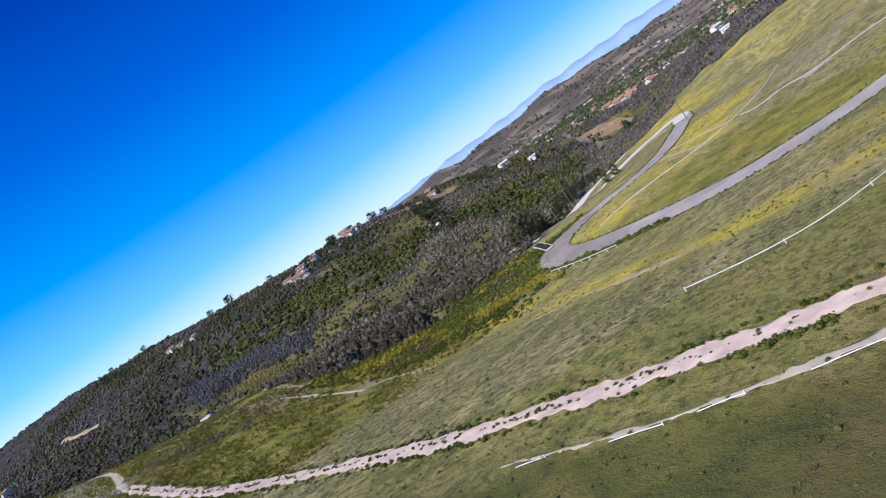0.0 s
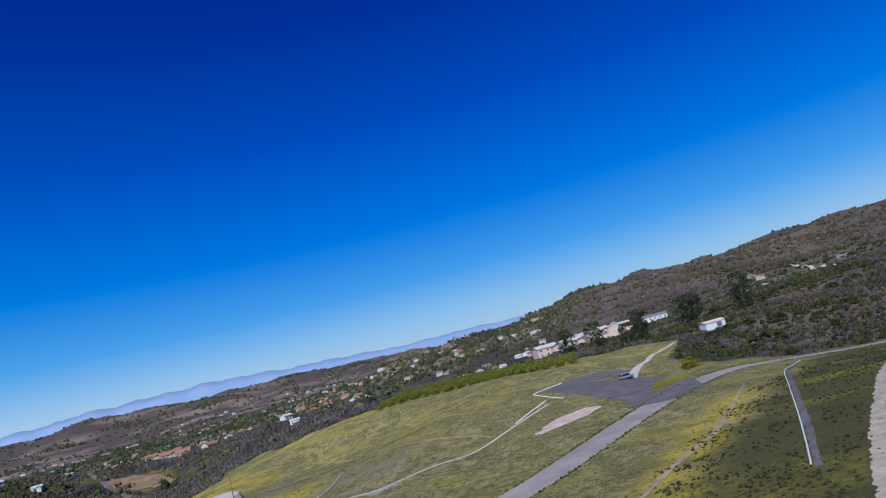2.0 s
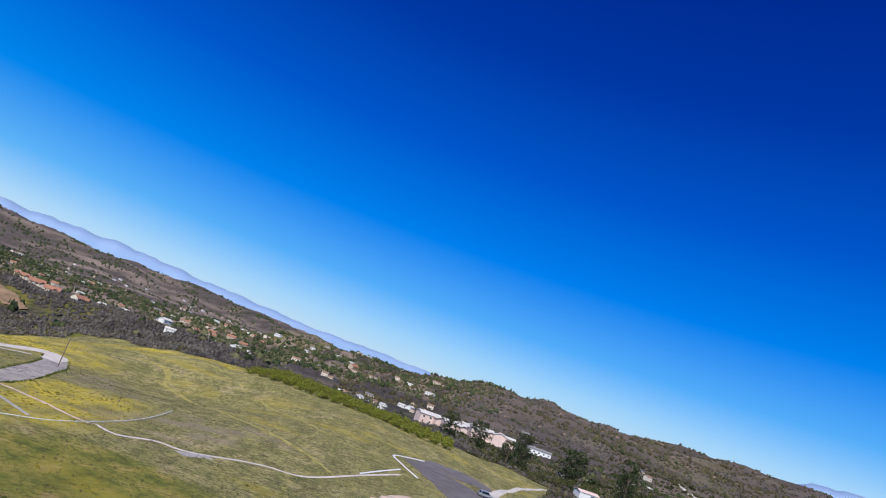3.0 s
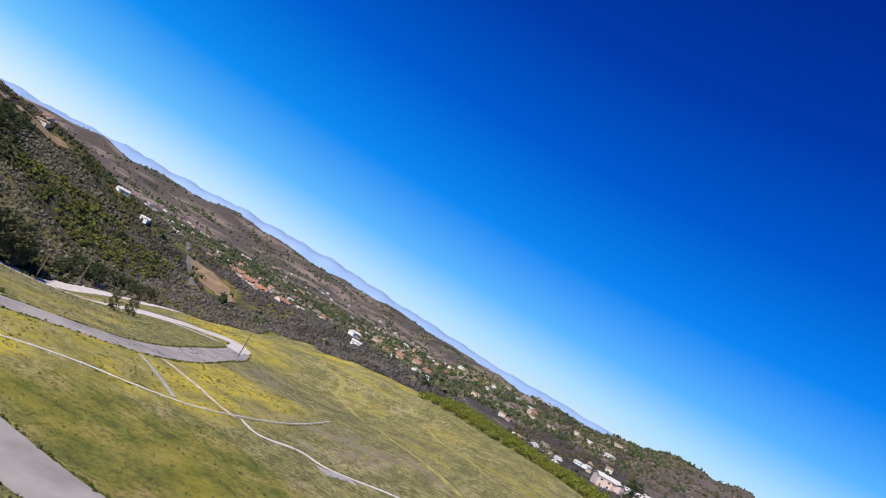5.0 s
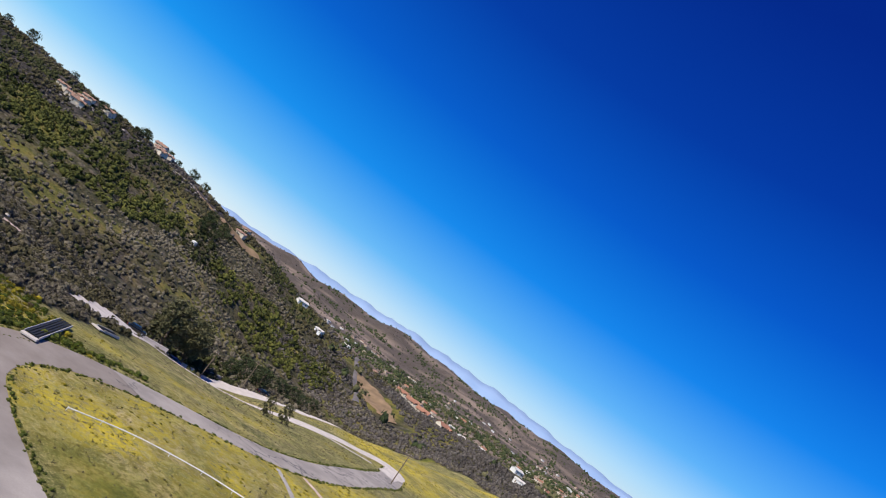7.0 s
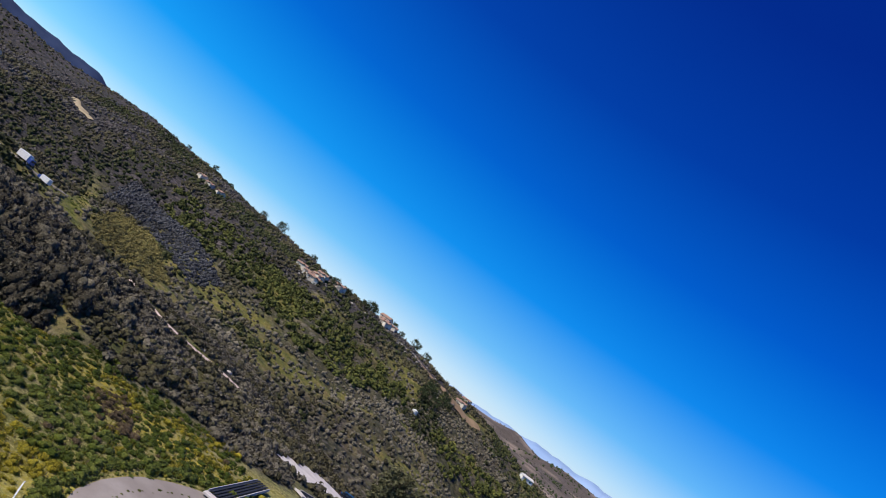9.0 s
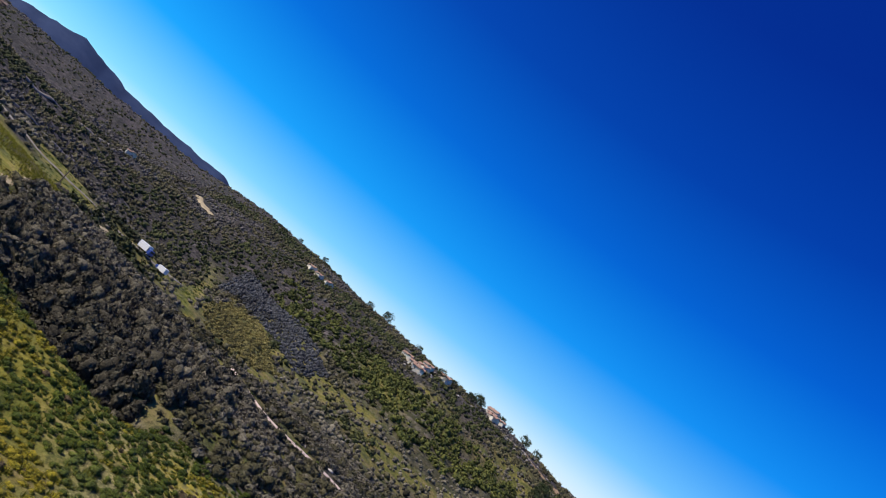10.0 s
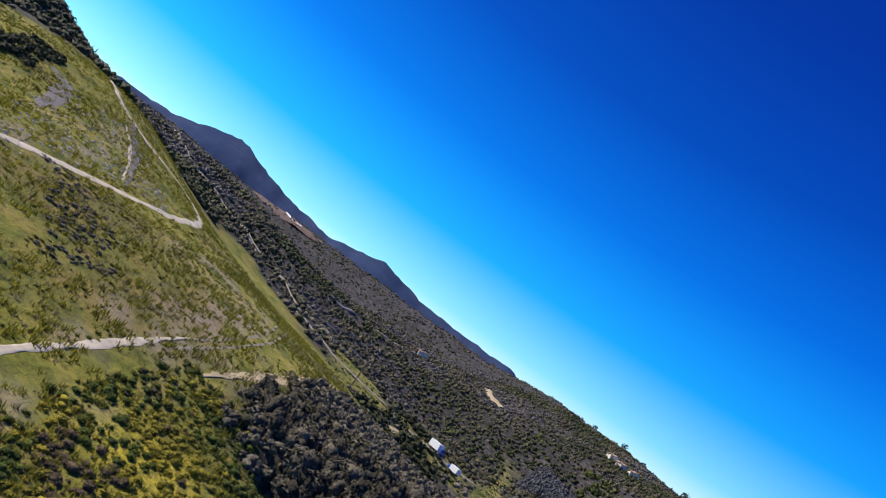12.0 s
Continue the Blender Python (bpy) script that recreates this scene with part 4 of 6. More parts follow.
scatter("tall_thicket", FROTH, p, rng.uniform(1.8, 3.4, len(p)), ASHEN, "tall dark thicket edge casting deep shade on the bank", "brush", tall=(1.0, 1.4), seed=75)
p = spread(5000, -370, -140, 10, 100, lambda x, y: lea(x, y) > 0.5)
scatter("gully_grass", SPRIG, p[:1600], rng.uniform(0.4, 1.1, min(1600, len(p))), BANK, "fresh green grass in the gully and small meadows", "grass", tall=(0.4, 0.8), seed=76)
# wooded crest south-west of the grass
p = spread(9000, -330, -110, -260, -45, lambda x, y: hill(x, y) & (np.hypot(x + 247, y + 148) < 105))
dark = wave(p[:, 0], p[:, 1], 0.06) + 0.5 * rng.normal(size=len(p)) > 0.1
scatter("crest_scrub", LITE, p[dark], rng.uniform(1.4, 3.4, dark.sum()), TOYON, "dark shrubs over the crest above the grass", "brush", seed=71)
scatter("crest_scrub", LITE, p[~dark], rng.uniform(1.0, 2.8, (~dark).sum()), CHAPARRAL, "brown brush over the crest above the grass", "brush", seed=72)
# higher slopes
p = spread(33000, -640, -235, -240, 460, lambda x, y: hill(x, y) & ~in_grove(x, y) & ((x < -318) | (y > 330) | (y < -50)))
p = np.concatenate([p, spread(17000, -1000, -240, -350, 800, lambda x, y: hill(x, y) & ~in_grove(x, y) & ((x < -640) | (y > 460) | (y < -240)))])
p = p[rng.random(len(p)) < 0.85 - 0.2 * wave(p[:, 0], p[:, 1], 0.03)]
tone = 1.3 * wave(p[:, 0], p[:, 1], 0.025) + 0.3 * rng.normal(size=len(p))
ashen = edge_distance(p[:, 0], p[:, 1], SLATE_PATCH) > 0
for pick, material, label, s in ((~ashen & (tone > 0.5), TOYON, "dark green shrubs on the higher hill slopes", 48),
                                 (~ashen & (tone < -0.7), DUN, "dun dry brush on the higher hill slopes", 49), (~ashen & (tone <= 0.5) & (tone >= -0.7), CHAPARRAL, "olive brown brush on the higher hill slopes", 3)):
    scatter("far_scrub", CLOD, p[pick], rng.uniform(1.3, 3.9, pick.sum()), material, label, "brush", seed=s)
p = spread(5200, -350, -205, 75, 150, lambda x, y: (edge_distance(x, y, OCHRE_PATCH) > 0))
p = p[:900]
scatter("ochre_scrub", CORE, p, rng.uniform(1.0, 2.2, len(p)), OCHRE, "ochre and brown low brush patch", "brush", seed=50)
p = np.concatenate([spread(15000, 50, 260, 140, 420, hill), spread(7000, 50, 480, 140, 700, hill)])
p = p[rng.random(len(p)) < 0.7 - 0.35 * wave(p[:, 0], p[:, 1], 0.04)]
dusky = wave(p[:, 0] + 15, p[:, 1], 0.05) + 0.5 * rng.normal(size=len(p)) > 0.2
scatter("valley_scrub", CLOD, p[dusky], rng.uniform(1.0, 3.2, dusky.sum()), TOYON, "dark green brush east of the field", "brush", seed=80)
p = p[~dusky]
valley = rng.random(len(p)) < 0.5
scatter("valley_scrub", CLOD, p[valley], rng.uniform(0.9, 3.0, valley.sum()), DUN, "dun dry brush east of the field", "brush", seed=51)
p = p[~valley]
scatter("valley_scrub", CLOD, p, rng.uniform(0.9, 3.0, len(p)), CHAPARRAL, "brown brush east of the field", "brush", seed=4)
p = spread(9500, -260, 60, 300, 420, lambda x, y: hill(x, y) & ((x < -56) | (x > 36) | (y > 348)))
scatter("rim_scrub", CLOD, p, rng.uniform(1.2, 3.4, len(p)), DUN, "grey brush below the rim of the field", "brush", seed=6)
p = np.concatenate([spread(6500, -900, 1000, 650, 1500, lambda x, y: (np.hypot(x, y) > 760) & (wave(x, y, 0.012) > -0.5)), spread(5500, -40, 560, 640, 1240, lambda x, y: wave(x, y, 0.02) > -0.7)])
half = wave(p[:, 0], p[:, 1], 0.011) + 0.5 * rng.normal(size=len(p)) > -0.1
scatter("hill_brush", CLOD, p[half], rng.uniform(2.0, 6.0, half.sum()), CHAPARRAL, "dark olive brush on the hills behind the valley", "brush", seed=18)
scatter("hill_brush", CLOD, p[~half], rng.uniform(2.0, 5.0, (~half).sum()), DUN, "brown brush on the hills behind the valley", "brush", seed=19)
p = spread(900, 60, 430, 180, 660, lambda x, y: hill(x, y) & (wave(x, y, 0.03) > 0.25))
scatter("valley_thicket", FULL, p, rng.uniform(2.0, 5.5, len(p)), TOYON, "dark green thickets east of the field", "brush", seed=57)
p = spread(6200, -430, -205, 85, 395, in_grove)
scatter("grove", BUSH, p, rng.uniform(2.4, 4.4, len(p)), GROVE, "dark green fruit grove on the hillside", "grove", tall=(0.9, 1.3), seed=8)

p = spread(7000, -2300, 300, 900, 2700, lambda x, y: (np.hypot(x, y) > 1350) & (wave(x, y, 0.009) + 0.6 * wave(x, y, 0.03) > -0.1))
scatter("distant_brush", CLOD, p, rng.uniform(3.0, 8.0, len(p)), DUN, "grey-brown brush over the far side of the valley", "brush", seed=43)

p = spread(14000, -1500, 300, 650, 2300, lambda x, y: (np.hypot(x, y) > 800) & (np.degrees(np.arctan2(-x, y)) > -8) & (wave(x, y, 0.014) + 0.7 * wave(x, y, 0.05) > np.where(np.hypot(x, y) < 1330, -0.2, 0.3)))
scatter("far_trees", CLOD, p, rng.uniform(3.5, 9.0, len(p)), TREE_DARK, "dark trees in clumps across the far valley", "trees", tall=(0.9, 1.5), seed=52)

# mustard, weeds and dry grass on the field
p = spread(60000, -125, 70, -40, 300, lambda x, y: (edge_distance(x, y, GRASS) > 0) & clear_of_roads(x, y, 0.2))
p = p[rng.random(len(p)) < 0.5 * flowers(p[:, 0], p[:, 1]) ** 1.3]
scatter("mustard", SPRIG, p, 0.2 + 0.6 * rng.random(len(p)) ** 2, MUSTARD, "yellow flowering mustard thick in the field", "wildflowers", tall=(0.35, 0.8), seed=9)
p = spread(11500, -122, -62, 2, 76, lambda x, y: (edge_distance(x, y, GRASS) > -2) & (edge_distance(x, y, [(-122, 16), (-100, 15), (-82, 19), (-70, 30), (-66, 44), (-82, 76), (-122, 76)]) + 5 * wave(x, y, 0.25) + rng.normal(0, 2.0, np.shape(x)) > 0) & (line_distance(x, y, ROAD_LOOP) > 5) & (edge_distance(x, y, ROAD_LOOP[:18]) < -4) & (line_distance(x, y, [(-94, 11), (-126, 12.5)]) > 3))
kind = 0.75 * wave(p[:, 0], p[:, 1], 0.3) + 1.2 * smooth(5, 1, line_distance(p[:, 0], p[:, 1], [(-109, 21), (-107.5, 26), (-105, 30), (-100, 32)])) + 1.2 * smooth(6, 2, line_distance(p[:, 0], p[:, 1], [(-82, 40), (-74, 44)])) + 0.2 * rng.normal(size=len(p))
dead = smooth(4.5, 2, line_distance(p[:, 0], p[:, 1], [(-97, 21), (-95, 25), (-91, 27)])) + smooth(4, 1, line_distance(p[:, 0], p[:, 1], [(-95, 56), (-88, 56)])) + 0.25 * rng.normal(size=len(p)) > 0.55
murk = smooth(6, 2, line_distance(p[:, 0], p[:, 1], [(-86, 46), (-88, 51), (-82, 50)])) + smooth(5, 2, line_distance(p[:, 0], p[:, 1], [(-111, 31), (-116, 35)])) + 0.2 * rng.normal(size=len(p)) > 0.5
kind = np.where(murk, -1.0, kind)
gold = (kind > 0.35) & ~dead
for pick, material, label, s in ((gold, MUSTARD, "bright yellow flowering mustard on the bank beside the bend", 10), (dead, DEAD, "brown withered weeds on the bank", 41), (murk & ~dead, WEED, "dark green weeds in the damp parts of the bank", 77), (~gold & ~dead & ~murk, BANK, "rank bright green weeds on the bank beside the bend", 42)):
    scatter("bank_weeds", FROTH, p[pick], 0.35 + 0.85 * rng.random(pick.sum()) ** 1.6, material, label, "weeds", tall=(0.4, 0.95), seed=s)
blade = p[rng.random(len(p)) < 0.35]
scatter("bank_grass", TUFT, blade, rng.uniform(0.5, 1.0, len(blade)), SLOPE_GRASS, "long rank grass among the weeds on the bank", "grass", tall=(0.7, 1.3), seed=62)
p = spread(9000, -80, 75, -60, 60, lambda x, y: (edge_distance(x, y, GRASS) > 0) & clear_of_roads(x, y, 0.2) & (y < 26 + 0.35 * x))
p = p[rng.random(len(p)) < 0.5 + 0.4 * wave(p[:, 0], p[:, 1], 0.12)]
scatter("field_weeds", SPRIG, p, rng.uniform(0.15, 0.5, len(p)), FIELD_WEED, "low dark green weeds over the field", "weeds", tall=(0.45, 0.9), seed=11)
p = spread(19000, 12, 110, -8, 140, lambda x, y: (edge_distance(x, y, GRASS) > 0) & clear_of_roads(x, y, 0.2) & (0.857 * (x - 20) - 0.514 * (y - 46) + 3 * wave(x, y, 0.12) > 4) & (line_distance(x, y, [(80, 95), (62, 68), (47, 42), (36, 22), (31, 12), (22, -4)]) > 1.9) & (line_distance(x, y, [(79, 137.5), (66.7, 114.3), (55.2, 84.5), (44.2, 55.5), (37.2, 38), (33.2, 28)]) > 1.1))
p = p[rng.random(len(p)) < 0.55 + 0.45 * wave(p[:, 0], p[:, 1], 0.16)]
scatter("field_weeds", LITE, p, rng.uniform(0.2, 0.65, len(p)), RANK, "rank dark green weeds east of the rut", "weeds", tall=(0.45, 0.9), seed=61)
p = spread(17000, -210, -88, -80, 26, lambda x, y: (edge_distance(x, y, GRASS) > 0) & (line_distance(x, y, WEST_TRACK) > 2))
p = p[rng.random(len(p)) < 0.02 + 0.3 * wave(p[:, 0] * 1.3, p[:, 1], 0.12)]
gold = wave(p[:, 0], p[:, 1], 0.07) + 0.4 * rng.normal(size=len(p)) > 0.75
scatter("slope_weeds", SPRIG, p[~gold], rng.uniform(0.25, 0.7, (~gold).sum()), SLOPE_GRASS, "olive green weeds over the western slope", "weeds", tall=(0.5, 0.9), seed=12)
scatter("slope_weeds", SPRIG, p[gold], rng.uniform(0.4, 1.2, gold.sum()), MUSTARD, "yellow-green weeds over the western slope", "weeds", tall=(0.4, 0.8), seed=45)
p = spread(36000, -210, 75, -70, 230, lambda x, y: (edge_distance(x, y, GRASS) > 0) & clear_of_roads(x, y, 0.1))
p = p[rng.random(len(p)) < (0.45 + 0.4 * wave(p[:, 0] + 30, p[:, 1], 0.1)) * np.where((p[:, 0] < -88) & (p[:, 1] < 30), 0.35, 1.0)]
scatter("dry_grass", TUFT, p, rng.uniform(0.25, 0.6, len(p)), DRY, "straw-coloured dry grass among the green", "grass", seed=13)
p = spread(30000, -215, -70, -75, 34, lambda x, y: (edge_distance(x, y, GRASS) > 0) & clear_of_roads(x, y, 0.1) & (line_distance(x, y, WEST_TRACK) > 1.2))
p = p[rng.random(len(p)) < 0.55 + 0.5 * wave(p[:, 0], p[:, 1], 0.17)]
green = wave(p[:, 0] + 11, p[:, 1], 0.1) + 0.7 * rng.normal(size=len(p)) > -0.95
scatter("slope_grass", TUFT, p[green], rng.uniform(0.6, 1.4, green.sum()), SLOPE_GRASS, "long green grass over the western slope", "grass", tall=(0.5, 1.0), seed=53)
scatter("slope_grass", TUFT, p[~green], rng.uniform(0.6, 1.3, (~green).sum()), DRY, "long straw-coloured grass over the western slope", "grass", tall=(0.5, 1.0), seed=54)
c = curve(TRACK, 0.5)
p = np.repeat(c, 3, axis=0)
p = p[rng.random(len(p)) < 0.45 + 0.45 * wave(p[:, 0], p[:, 1], 0.6)]
p = p + rng.normal(0, 0.28, p.shape)
scatter("track_weeds", SPRIG, p, rng.uniform(0.15, 0.5, len(p)), WEED, "dark weeds between the ruts of the dirt track", "weeds", sink=0.0, seed=19)
p = spread(700, -142, -112, -22, 4, lambda x, y: line_distance(x, y, [(-136, -16), (-131, -9), (-128, -4), (-119, 0)]) < 3.5 + 1.5 * wave(x, y, 0.4))
scatter("slope_sage", SPRIG, p, rng.uniform(0.4, 1.1, len(p)), SAGE, "grey sage in a streak down the grassy slope", "brush", tall=(0.5, 0.9), seed=73)
p = spread(260, -178, -154, -62, -44, lambda x, y: line_distance(x, y, [(-160, -52), (-167, -55), (-172, -57)]) < 4)
scatter("slope_shrubs", CORE, p, rng.uniform(0.8, 2.0, len(p)), TOYON, "dark shrubs at the head of the grassy slope", "brush", seed=74)
# weeds along the road edges
c = np.repeat(curve(TRACK, 0.4), 4, axis=0)
t = np.gradient(curve(TRACK, 0.4), axis=0)
t = np.repeat(t / np.linalg.norm(t, axis=1)[:, None], 4, axis=0)
side = np.where(rng.random(len(c)) < 0.5, 1, -1) * (1.5 + np.abs(rng.normal(0, 0.6, len(c))))
p = c + np.stack([-t[:, 1], t[:, 0]], -1) * side[:, None]
p = p[rng.random(len(p)) < 0.5 + 0.4 * wave(p[:, 0], p[:, 1], 0.4)]
scatter("track_verge", SPRIG, p, rng.uniform(0.2, 0.7, len(p)), WEED, "dark weeds thick along the dirt track", "weeds", seed=55)
c = curve([(-82, 84), (-83.5, 72), (-83, 62), (-79, 54), (-71.5, 48), (-61.5, 44.6), (-50, 42), (-38, 40)], 0.25)
p = c + rng.normal(0, 0.45, c.shape)
scatter("verge_hedge", FINE, p, rng.uniform(0.4, 1.3, len(p)), WEED, "rank dark weeds crowding the outside of the bend", "weeds", tall=(0.6, 1.2), seed=56)
c = curve(ROAD_LOOP, 0.35)
t = np.gradient(c, axis=0)
t /= np.linalg.norm(t, axis=1)[:, None]
n = np.stack([-t[:, 1], t[:, 0]], -1)
off = np.interp(np.linspace(0, 1, len(c)), np.linspace(0, 1, len(ROAD_WIDTH)), ROAD_WIDTH) / 2 + 0.3
p = np.concatenate([c + n * (s * (off + rng.normal(0, 0.25, len(c))))[:, None] for s in (1, -1)])
p = p[rng.random(len(p)) < 0.8 + 0.4 * wave(p[:, 0], p[:, 1], 0.5)]
scatter("verge_weeds", SPRIG, p, rng.uniform(0.15, 0.6, len(p)), WEED, "dark weeds growing along the asphalt edge", "weeds", seed=14)
c = curve([(-79.8, 67), (-79, 62), (-76.5, 56.8), (-72, 52.5), (-66, 49.4), (-60, 47.2), (-53, 45.2)], 0.5)
p = c[rng.random(len(c)) < 0.7]
p = p + rng.normal(0, 0.2, p.shape)
scatter("crack_weeds", CORE, p, rng.uniform(0.12, 0.34, len(p)), WEED, "weeds growing from a seam in the asphalt bend", "weeds", sink=-0.02, seed=15)


# ---------------------------------------------------------------- things
def height(x, y):
    return float(surface(np.array([x]), np.array([y]))[0])


def base(name, label, category, group=""):
    return tagged(new(name), label, category, group)


def standing(x, y, turn=0.0, drop=0.0, scale=1.0):
    return pose(x, y, height(x, y) - drop, 0, 0, turn) @ Matrix.Scale(scale, 4)


# ---- trees
def leaves(bm, rnd, centre, r, n, size):
    """Loose leaf sprays filling a ball of radius r."""
    for k in range(n):
        d = Vector((rnd.gauss(0, 1), rnd.gauss(0, 1), rnd.gauss(0, 0.8))).normalized() * r * rnd.uniform(0.35, 1.0)
        p = centre + d
        u = Vector((rnd.uniform(-1, 1), rnd.uniform(-1, 1), rnd.uniform(-0.6, 0.6))).normalized() * size * rnd.uniform(0.5, 1)
        w = Vector((rnd.uniform(-1, 1), rnd.uniform(-1, 1), rnd.uniform(-1, 1))).normalized() * size * rnd.uniform(0.6, 1.2)
        bm.faces.new([bm.verts.new(p - u), bm.verts.new(p + u), bm.verts.new(p + w)])


def tree(name, label, seed, tall, spread_r, bare, clumps, leaf, material, lean=0.3, per=26):
    """A tapered trunk with limbs, and a crown of many clumps with gaps between them."""
    rnd = random.Random(seed)
    top = base(name, label, "tree")
    bm = bmesh.new()
    knots = [Vector((0, 0, -0.5))]
    for k in range(1, 5):
        knots.append(Vector((rnd.uniform(-lean, lean) * k, rnd.uniform(-lean, lean) * k, tall * 0.2 * k)))
    r = tall * 0.028 + 0.05
    for k, (a, b) in enumerate(zip(knots, knots[1:])):
        tube(bm, a, b, r * (1 - 0.2 * k), r * (0.8 - 0.2 * k) + 0.02, 7)
    crown = bmesh.new()
    for k in range(clumps):
        a, h = rnd.uniform(0, 6.28), rnd.uniform(bare, 1.0)
        reach = spread_r * math.sqrt(rnd.uniform(0.03, 1)) * math.sqrt(max(0.08, 1 - ((h - bare - 0.4 * (1 - bare)) / (0.75 * (1 - bare))) ** 2))
        c = Vector((math.cos(a) * reach, math.sin(a) * reach, h * tall * 0.93))
        if k % 3 == 0:
            foot = knots[min(4, max(1, int(h * 4)))]
            tube(bm, foot, c, r * 0.35, r * 0.12, 5)
        leaves(crown, rnd, c, spread_r * rnd.uniform(0.22, 0.4), per, leaf)
    part("trunk", bm, BARK, top)
    part("crown", crown, material, top)
    return top


def copies(proto, spots, group, scale=(0.85, 1.2), seed=0, label=""):
    """The prototype goes to the first spot, copies to the rest."""
    rnd = random.Random(seed)
    tagged(proto, group=group)
    out = []
    for k, (x, y) in enumerate(spots):
        m = standing(x, y, rnd.uniform(0, 360), 0.1, rnd.uniform(*scale))
        if k == 0:
            out.append(proto)
        else:
            out.append(copy_thing(proto, m))
        if k == len(spots) - 1:
            proto.matrix_basis = standing(*spots[0], rnd.uniform(0, 360), 0.1, rnd.uniform(*scale))
    return out


copies(tree("round_tree", "small dense round tree beside the hairpin lane", 3, 5.2, 2.0, 0.12, 34, 0.34, TREE_OLIVE), [(-100.5, 145), (-101.5, 139)], "round trees by the lane", (0.85, 1.0))
copies(tree("eucalyptus_tree", "tall ragged olive-brown eucalyptus with pale bark", 5, 14, 4.2, 0.32, 64, 0.62, TREE_OLIVE, 0.5, 44),
       [(-144, 142), (-149, 148), (-147, 155), (-153, 160), (-156, 150), (-158, 168), (-161, 158)], "eucalyptus trees by the lane", (0.7, 1.1), 4)
copies(tree("dark_tree", "dark green spreading tree beside the lane", 8, 8, 4.2, 0.2, 46, 0.5, TREE_DARK),
       [(-158, 186), (-161, 195), (-160, 204), (-166, 212), (-171, 240), (-176, 255), (-185, 275), (-168, 226)], "dark trees along the lane", (0.6, 1.05), 5)
copies(tree("dark_tree", "large dark tree near the pale school buildings", 11, 17, 6.5, 0.12, 60, 0.8, TREE_DARK),
       [(70, 300), (78, 306), (63, 352), (108, 330), (118, 352), (150, 360), (128, 300), (95, 390), (46, 352)], "large trees near the school", (0.55, 1.05), 6)
copies(tree("ridge_tree", "dark tree on the ridge line", 13, 9, 4.5, 0.15, 40, 0.6, TREE_DARK),
       [(-379, 226), (-384, 240), (-390, 258), (-398, 268), (-412, 300), (-415, 312), (-420, 284), (-470, 250), (-520, 238), (-545, 230), (-600, 212), (-640, 205), (-690, 188), (-402, 318), (-400, 330), (-330, 290), (-322, 282), (-316, 296), (-310, 286), (-326, 300), (-300, 262), (-304, 268), (-297, 270), (-308, 274)], "trees on the ridge", (0.5, 1.0), 7)
copies(tree("mustard_shrub", "yellow-green flowering shrub beside the road", 15, 3.6, 2.4, 0.05, 26, 0.35, MUSTARD), [(60, 172), (63, 176)], "yellow shrubs by the road", (0.8, 1.1))
rows = [(-48 + 5.2 * i + 0.5 * j, 254 + 4.8 * j - 0.25 * (5.2 * i - 30)) for j in range(15) for i in range(17)]
copies(tree("orchard_tree", "low leafy fruit tree in an orchard row", 17, 3.0, 2.3, 0.1, 16, 0.5, ORCHARD, 0.1, 14), rows, "orchard rows", (0.85, 1.1), 8)

# trees of the valley settlement
p = spread(3600, -900, 420, 330, 1350, lambda x, y: (np.degrees(np.arctan2(-x, y)) < 36) & (np.degrees(np.arctan2(-x, y)) > -30) & ((np.hypot(x, y) < 520) | (np.hypot(x, y) > 800)) & (wave(x, y, 0.018) + 0.4 * wave(x, y, 0.06) > -0.55) & (edge_distance(x, y, [(-260, 410), (-175, 425), (-120, 345), (-190, 340)]) < 0))
size = rng.uniform(3.0, 9.0, len(p)) * np.where(np.degrees(np.arctan2(-p[:, 0], p[:, 1])) < 8, 0.7, 1.0)
half = rng.random(len(p)) < 0.55
scatter("valley_trees", BUSH, p[half], size[half], TREE_DARK, "dark garden trees between the valley houses", "trees", tall=(0.8, 1.5), seed=21)
scatter("valley_trees", BUSH, p[~half], size[~half], TREE_OLIVE, "olive-brown garden trees between the valley houses", "trees", tall=(0.8, 1.4), seed=44)

p = spread(6500, -820, 200, 790, 1380, lambda x, y: (np.hypot(x, y) > 810) & (np.hypot(x, y) < 1380) & (np.degrees(np.arctan2(-x, y)) > -10) & (np.degrees(np.arctan2(-x, y)) < 37) & (wave(x, y, 0.016) + 0.5 * wave(x, y, 0.07) > -0.5))
half = rng.random(len(p)) < 0.6
scatter("settlement_trees", CLOD, p[half], rng.uniform(3.5, 7.5, half.sum()), TREE_DARK, "dark garden trees thick between the settled valley houses", "trees", tall=(0.8, 1.4), seed=78)
scatter("settlement_trees", CLOD, p[~half], rng.uniform(3.5, 7.0, (~half).sum()), TREE_OLIVE, "olive garden trees thick between the settled valley houses", "trees", tall=(0.8, 1.3), seed=79)

